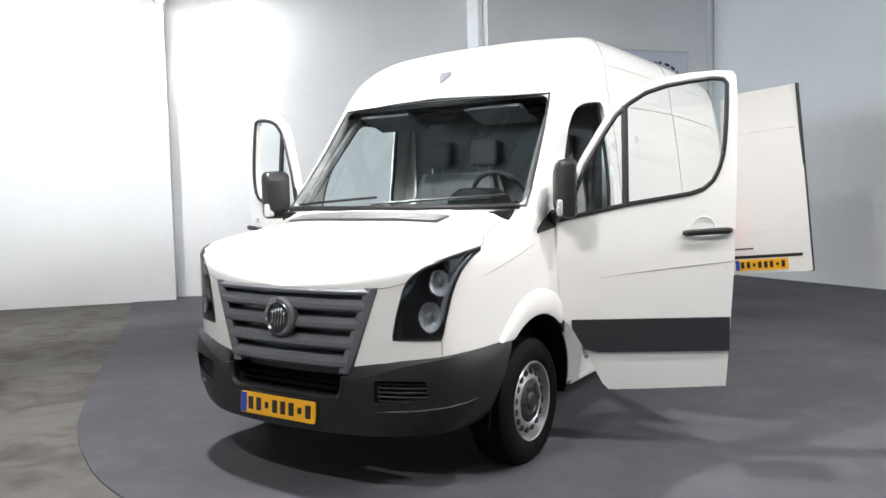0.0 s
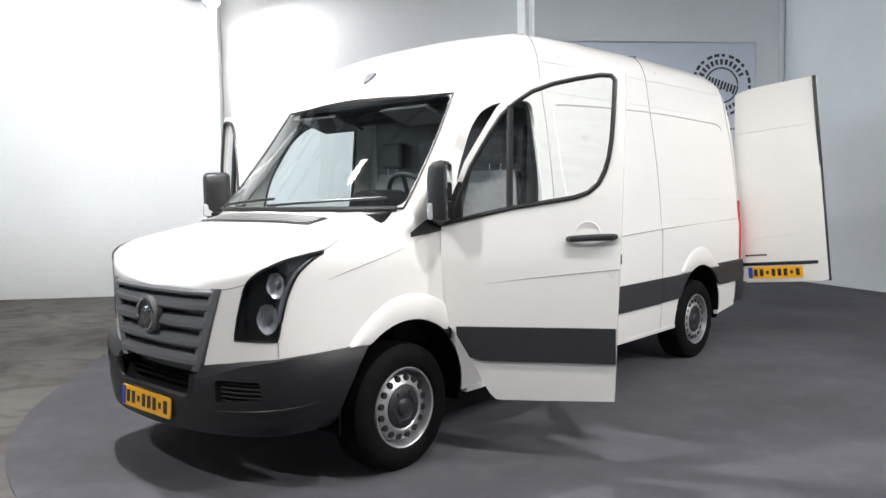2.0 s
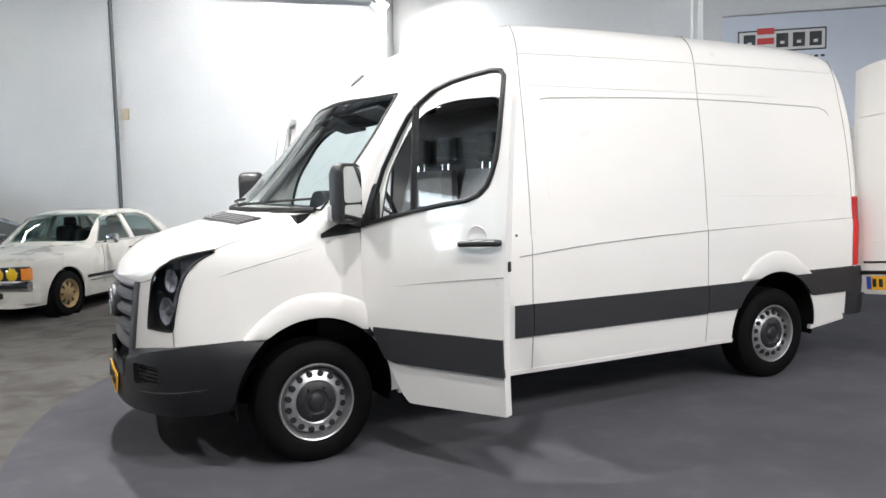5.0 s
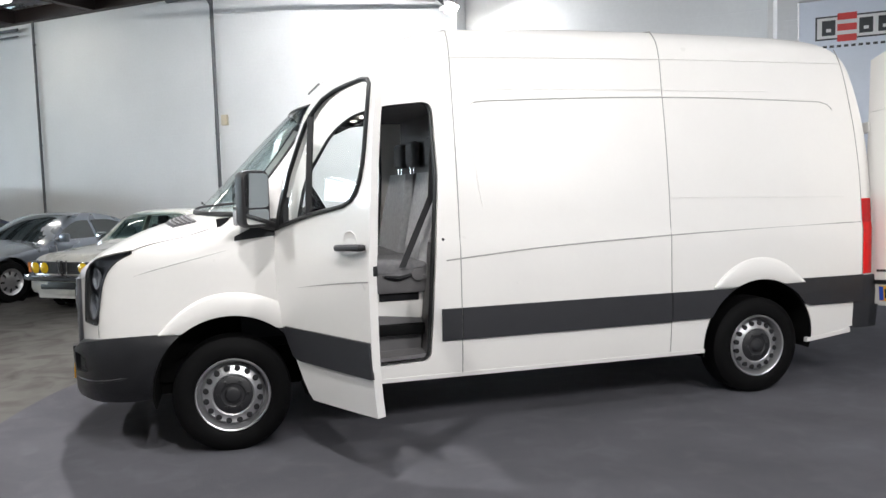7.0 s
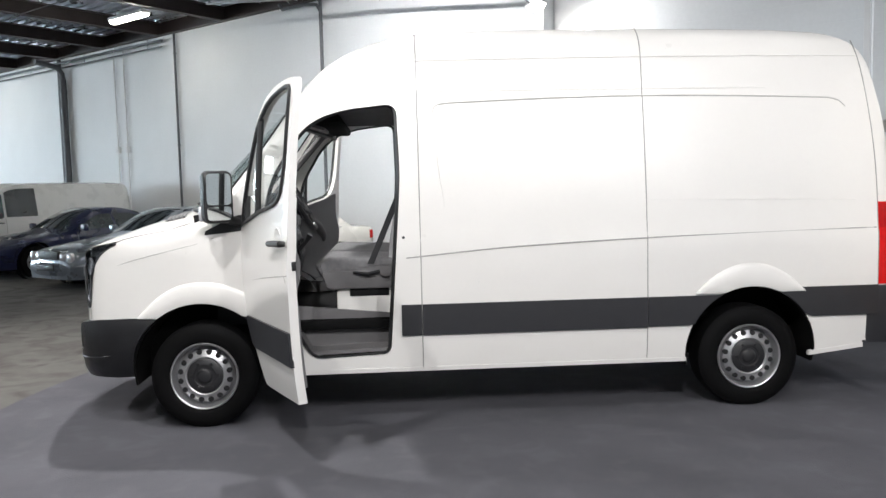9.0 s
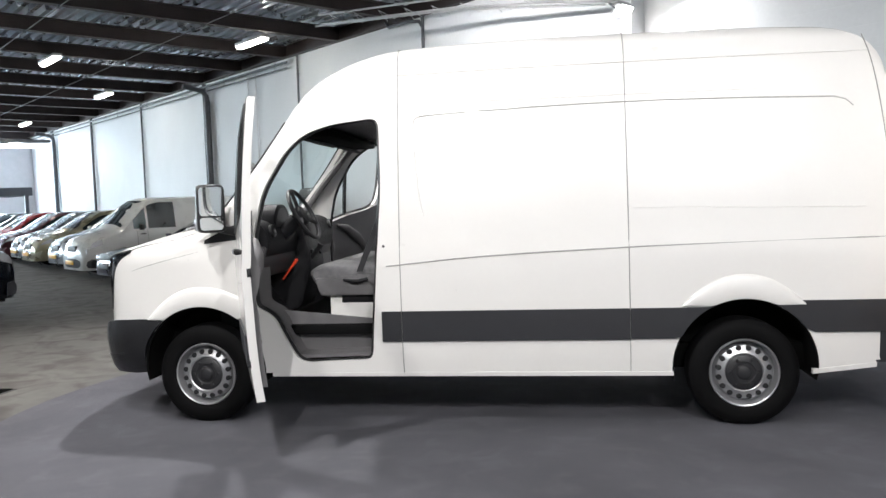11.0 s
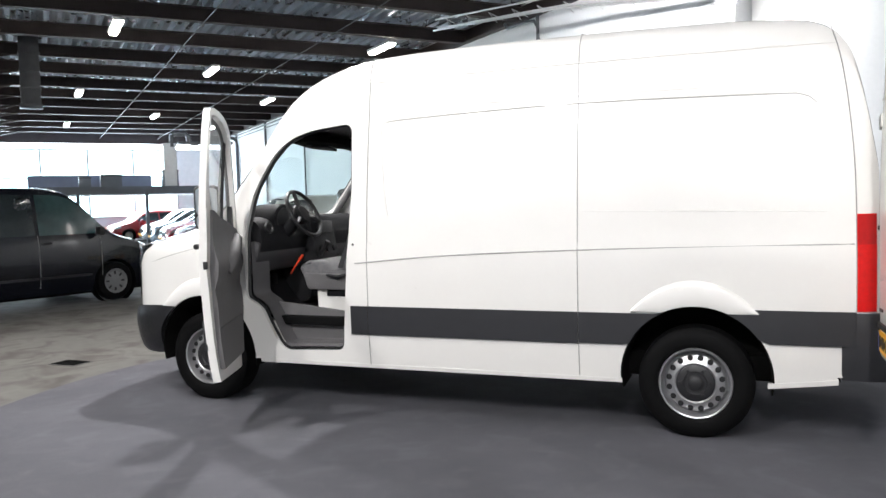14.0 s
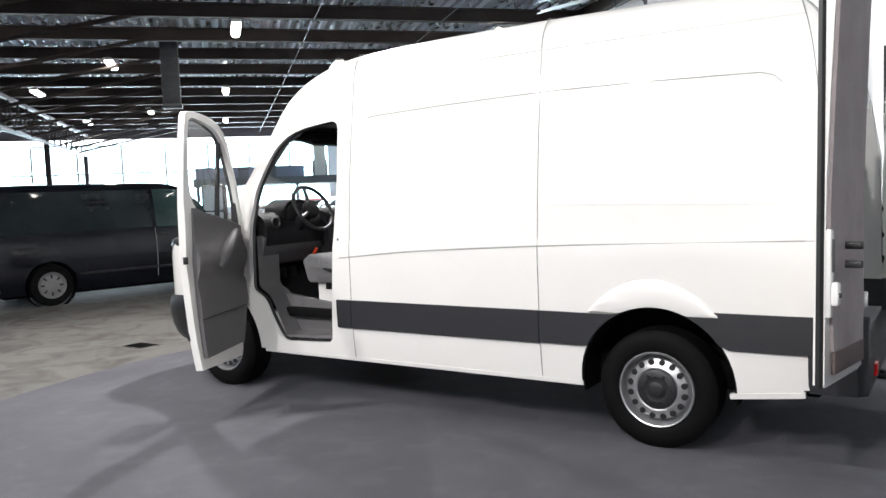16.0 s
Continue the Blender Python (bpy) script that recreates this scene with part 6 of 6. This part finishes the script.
    part("steering_wheel", tube([(1.80 + 0.06 * math.sin(q), -0.36 + 0.19 * math.cos(q), 0.93 + 0.18 * math.sin(q)) for q in span(0, 2 * math.pi * 23 / 24, 23)], 0.012, 6, closed=True), BLACK, t)


def vehicle(kind, name, label, category, m, colour, glassed=None, lamps=REFLECT, group=""):
    k = KINDS[kind]
    w, H1, L, r = k["w"], max(z for _, z in k["top"]), k["L"], k["r"]
    b = k["belt"]
    roof = 0.80 if kind == "van" else 0.72
    sh = Shell(top=k["top"], side=[(0.2, w * 0.92), (0.35, w * 0.97), (0.6, w), (b - 0.12, w * 0.99), (b, w * 0.955), (H1 - 0.1, w * roof), (H1, w * (roof - 0.12)), (H1 + 0.2, w * 0.5)],
               plan=[(-0.05, 0.55), (0.02, 0.74), (0.12, 0.85), (0.3, 0.93), (0.7, 0.985), (1.2, 1.0), (L - 0.9, 1.0), (L - 0.3, 0.95), (L - 0.06, 0.86), (L, 0.78)], bow=0.16, crown=0.05, ground=0.2, corner=0.05)
    t = thing(name, label, category, m, group)
    xs = sorted(set([0.0, 0.03, 0.07, 0.13, 0.2, 0.3] + span(0.42, L - 0.3, 24) + [L - 0.2, L - 0.12, L - 0.06, L - 0.02, L]))
    cuts = [lathe([(r + 0.06, 0), (r + 0.06, 0.5)], Matrix.Translation((x, -w - 0.15 if s < 0 else w - 0.35, r)) @ pose(0, 0, 0, -90), 24) for x in k["ax"] for s in (-1, 1)]
    if kind == "saloon":
        cuts += open_cabin(sh, k)
    body = part("body", carve(sh.solid(xs, ns=12, nt=8), cuts, colour), colour, t)
    topline = lambda x: sh.z(x, w * 0.72)
    x0, x1 = k["win"]
    if glassed:
        x0, x1 = glassed
    split = x0 + (x1 - x0) * (0.5 if kind != "van" else 0.32)
    for s in (-1, 1):
        for a, c, pane_mat in () if kind == "saloon" else ((x0, split - 0.03, GREENGLASS if kind == "van" else DARKGLASS), (split + 0.03, x1, DARKGLASS)):
            part("side_window", sh.patch(span(a, c, 12), lambda x: min(b + 0.03, topline(x) - 0.03), lambda x: max(min(topline(x) - 0.09, H1 - 0.14), min(b + 0.03, topline(x) - 0.03) + 0.004), 0.006, -0.02, s, 4), pane_mat, t, "dark side window")
        part("door_seam", sh.line([(split, z) for z in span(0.32, b + 0.02, 6)], 0.005, s, 0.0), SEAM, t)
        part("door_seam", sh.line([(x0 - 0.02 + 0.1, z) for z in span(0.36, b - 0.02, 6)], 0.005, s, 0.0), SEAM, t)
        part("side_moulding", sh.patch(span(k["ax"][0] + r + 0.1, k["ax"][1] - r - 0.1, 6), 0.46, 0.50, 0.012, -0.01, s, 2), BLACK, t)
        part("door_handle", tube([(split - 0.2, s * (sh.y(split, b - 0.1) + 0.012), b - 0.1), (split - 0.06, s * (sh.y(split, b - 0.1) + 0.012), b - 0.1)], 0.014, 6), BLACK, t)
        mir = part("wing_mirror", box(x0 + 0.10, s * (w + 0.02), b + 0.0, x0 + 0.20, s * (w + 0.18), b + 0.14, 0.03), {"van": BLACK, "saloon": CHROME}.get(kind, colour), t)
        part("mirror_arm", tube([(x0 + 0.16, s * w * 0.95, b + 0.02), (x0 + 0.15, s * (w + 0.05), b + 0.04)], 0.015, 6), BLACK, mir)
        for x in k["ax"]:
            at = Matrix.Translation((x, s * (w - 0.11), r)) @ (pose(0, 0, 0, 90) if s < 0 else pose(0, 0, 0, -90))
            ty = part("tyre", lathe([(r * 0.6, -0.09), (r * 0.8, -0.1), (r * 0.95, -0.09), (r, -0.06), (r, 0.06), (r * 0.95, 0.09), (r * 0.8, 0.1), (r * 0.64, 0.095), (r * 0.6, 0.07)], at, 28, closed=True), RUBBER, t)
            part("rim", lathe([(r * 0.66, 0.085), (r * 0.64, 0.10), (r * 0.56, 0.08), (r * 0.5, 0.06), (r * 0.3, 0.075), (r * 0.15, 0.085), (0.001, 0.085)], at, 20, caps=False), {"saloon": GOLD, "van": FIN}.get(kind, STEEL), ty)
            for j in range(8):
                a = j * math.pi / 4
                part("rim_slot", box(-0.014, -0.03, 0.058, 0.014, 0.03, 0.076), BLACK, ty).matrix_basis = at @ pose(r * 0.42 * math.cos(a), r * 0.42 * math.sin(a), 0, 0, 0, math.degrees(a) - 90)
            part("wheel_well", lathe([(r + 0.055, -0.10), (r + 0.055, 0.08)], at, 20, caps=False), UNDER, t)
        part("tail_lamp", sh.patch(span(L - 0.22, L - 0.05, 4), b - 0.24, b - 0.08, 0.006, -0.03, s, 2), RED, t)
        if kind in ("hatch", "van"):
            lo, hi = (0.62, 0.82) if kind == "hatch" else (0.72, 0.95)
            part("headlamp", sh.patch(span(0.07, 0.42, 8), lambda x: lo + 0.25 * (x - 0.07), lambda x: min(hi + 0.22 * (x - 0.07), sh.z(x, sh.y(x, 0.8)) - 0.015), 0.006, -0.04, s, 3), lamps, t, "clear headlamp")
        elif kind == "coupe":
            for y in (0.36, 0.56):
                part("headlamp", lathe([(0.085, -0.03), (0.085, 0.02), (0.06, 0.035), (0.001, 0.04)], pose(0.035 + 0.06 * (y - 0.3), s * y, 0.56, 0, -90, 0), 16), lamps, t, "round headlamp")
    ya, yb = w * 0.80, w * 0.72
    for (xa, xb), nm in ((k["ws"], "windscreen"), (k["rg"], "rear_window")):
        rows = []
        for f in span(0, 1, 6):
            half = ya * 0.96 if nm == "windscreen" else yb * 0.9
            rows.append([(xa + (xb - xa) * f + 0.16 * y * y, y * (1 - 0.12 * (f if nm == "windscreen" else 1 - f)), sh.z(xa + (xb - xa) * f + 0.16 * y * y, y) + 0.004) for y in span(-half, half, 10)])
        part(nm, grid(rows), TINT if kind == "saloon" else DARKGLASS, t, "lightly tinted glass" if kind == "saloon" else "dark reflective glass")
    if kind == "saloon":
        saloon_details(t, sh, k, lamps)
    else:
        zf = 0.5 if kind != "van" else 0.62
        part("front_grille", box(-0.012, -0.30, zf + 0.02, 0.06, 0.30, zf + 0.17, 0.02), BLACK, t)
        for j in range(4):
            part("grille_bar", box(-0.018, -0.29, zf + 0.045 + 0.035 * j, 0.02, 0.29, zf + 0.055 + 0.035 * j), BLACK, t)
    part("front_bumper", grid([[(0.02 + 0.28 * abs(y) ** 2.5 + d, y, z) for d, z in ((-0.05, 0.26), (-0.085, 0.33), (-0.08, 0.42), (-0.03, 0.47), (0.08, 0.45), (0.08, 0.25))] for y in span(-w * 0.93, w * 0.93, 12)], False, True, True), PLASTIC if kind == "van" else colour, t)
    part("rear_bumper", grid([[(L - 0.02 - 0.22 * abs(y) ** 2.5 + d, y, z) for d, z in ((0.03, 0.28), (0.07, 0.36), (0.07, 0.46), (0.02, 0.52), (-0.08, 0.5), (-0.08, 0.27))] for y in span(-w * 0.9, w * 0.9, 12)], False, True, True), PLASTIC, t)
    part("plate", box(-0.082, -0.26, 0.34, -0.066, 0.26, 0.44, 0.004), ORANGE if kind in ("hatch", "van") else INK, t, "number plate")
    # near-black box added below the sills to stand in for the shade there
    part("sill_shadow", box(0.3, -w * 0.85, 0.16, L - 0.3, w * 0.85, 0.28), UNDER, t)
    return t


def parked(u, front_v, turn=0.0):
    return HALL @ pose(u, front_v, 0, 0, 0, -90 + turn)


IVORY = paint("ivory_paint", (0.74, 0.725, 0.66))
SILVERBLUE = paint("silver_blue_paint", (0.20, 0.225, 0.265), 0.5)
NAVY = paint("navy_paint", (0.01, 0.014, 0.05))
WHITE2 = paint("fleet_white_paint", (0.72, 0.73, 0.72))
SILVER = paint("silver_paint", (0.30, 0.32, 0.335), 0.5)
MAROON = paint("maroon_paint", (0.07, 0.015, 0.025), 0.2)
BEIGE = paint("beige_paint", (0.36, 0.33, 0.22), 0.4)
GREY = paint("grey_paint", (0.12, 0.13, 0.14), 0.3)
REDP = paint("red_paint", (0.42, 0.02, 0.025))
LIGHTBLUE = paint("light_blue_paint", (0.24, 0.30, 0.36), 0.4)
ANTHRACITE = material("anthracite_paint", (0.0035, 0.005, 0.010), 0.22, 0, 0.3, 0.04, 3, 60, spec=0.4)

vehicle("saloon", "classic_saloon", "ivory classic two-door saloon with yellow headlamps", "car", parked(13.65, 4.1, 4) @ Matrix.Scale(0.95, 4), IVORY, lamps=YELLOW)
vehicle("coupe", "coupe", "silver-blue sports coupe parked against the wall", "car", parked(16.15, 4.6, 3) @ Matrix.Scale(0.97, 4), SILVERBLUE)
vehicle("coupe", "coupe", "navy blue coupe parked between silver and white", "car", parked(19.1, 4.7, 3) @ Matrix.Scale(0.97, 4), NAVY)
vehicle("van", "small_van", "white small panel van parked by the wall", "van", parked(21.8, 4.6, 3) @ Matrix.Scale(0.94, 4), WHITE2, glassed=(1.2, 2.3))
ROW = [("silver hatchback in the parked row", SILVER), ("grey-beige hatchback in the parked row", BEIGE), ("dark grey hatchback in the parked row", GREY), ("dark maroon hatchback in the parked row", MAROON), ("red hatchback in the parked row", REDP),
       ("silver hatchback in the parked row", SILVER), ("pale blue hatchback in the parked row", LIGHTBLUE), ("silver hatchback in the parked row", SILVER), ("silver hatchback in the parked row", SILVER)]
for i, (label, colour) in enumerate(ROW):
    vehicle("hatch", "hatchback", label, "car", parked(24.5 + 2.3 * i, 4.25 + 0.12 * math.sin(i * 2.1), 3), colour, group="row of parked hatchbacks")
vehicle("hatch", "hatchback", "red hatchback parked near the far glazing", "car", HALL @ pose(44.0, 5.6, 0, 0, 0, -75), REDP)
vehicle("van", "passenger_van", "anthracite passenger van with steel wheels and windows", "van", HALL @ pose(17.15, 7.27, 0, 0, 0, 116.6), ANTHRACITE)
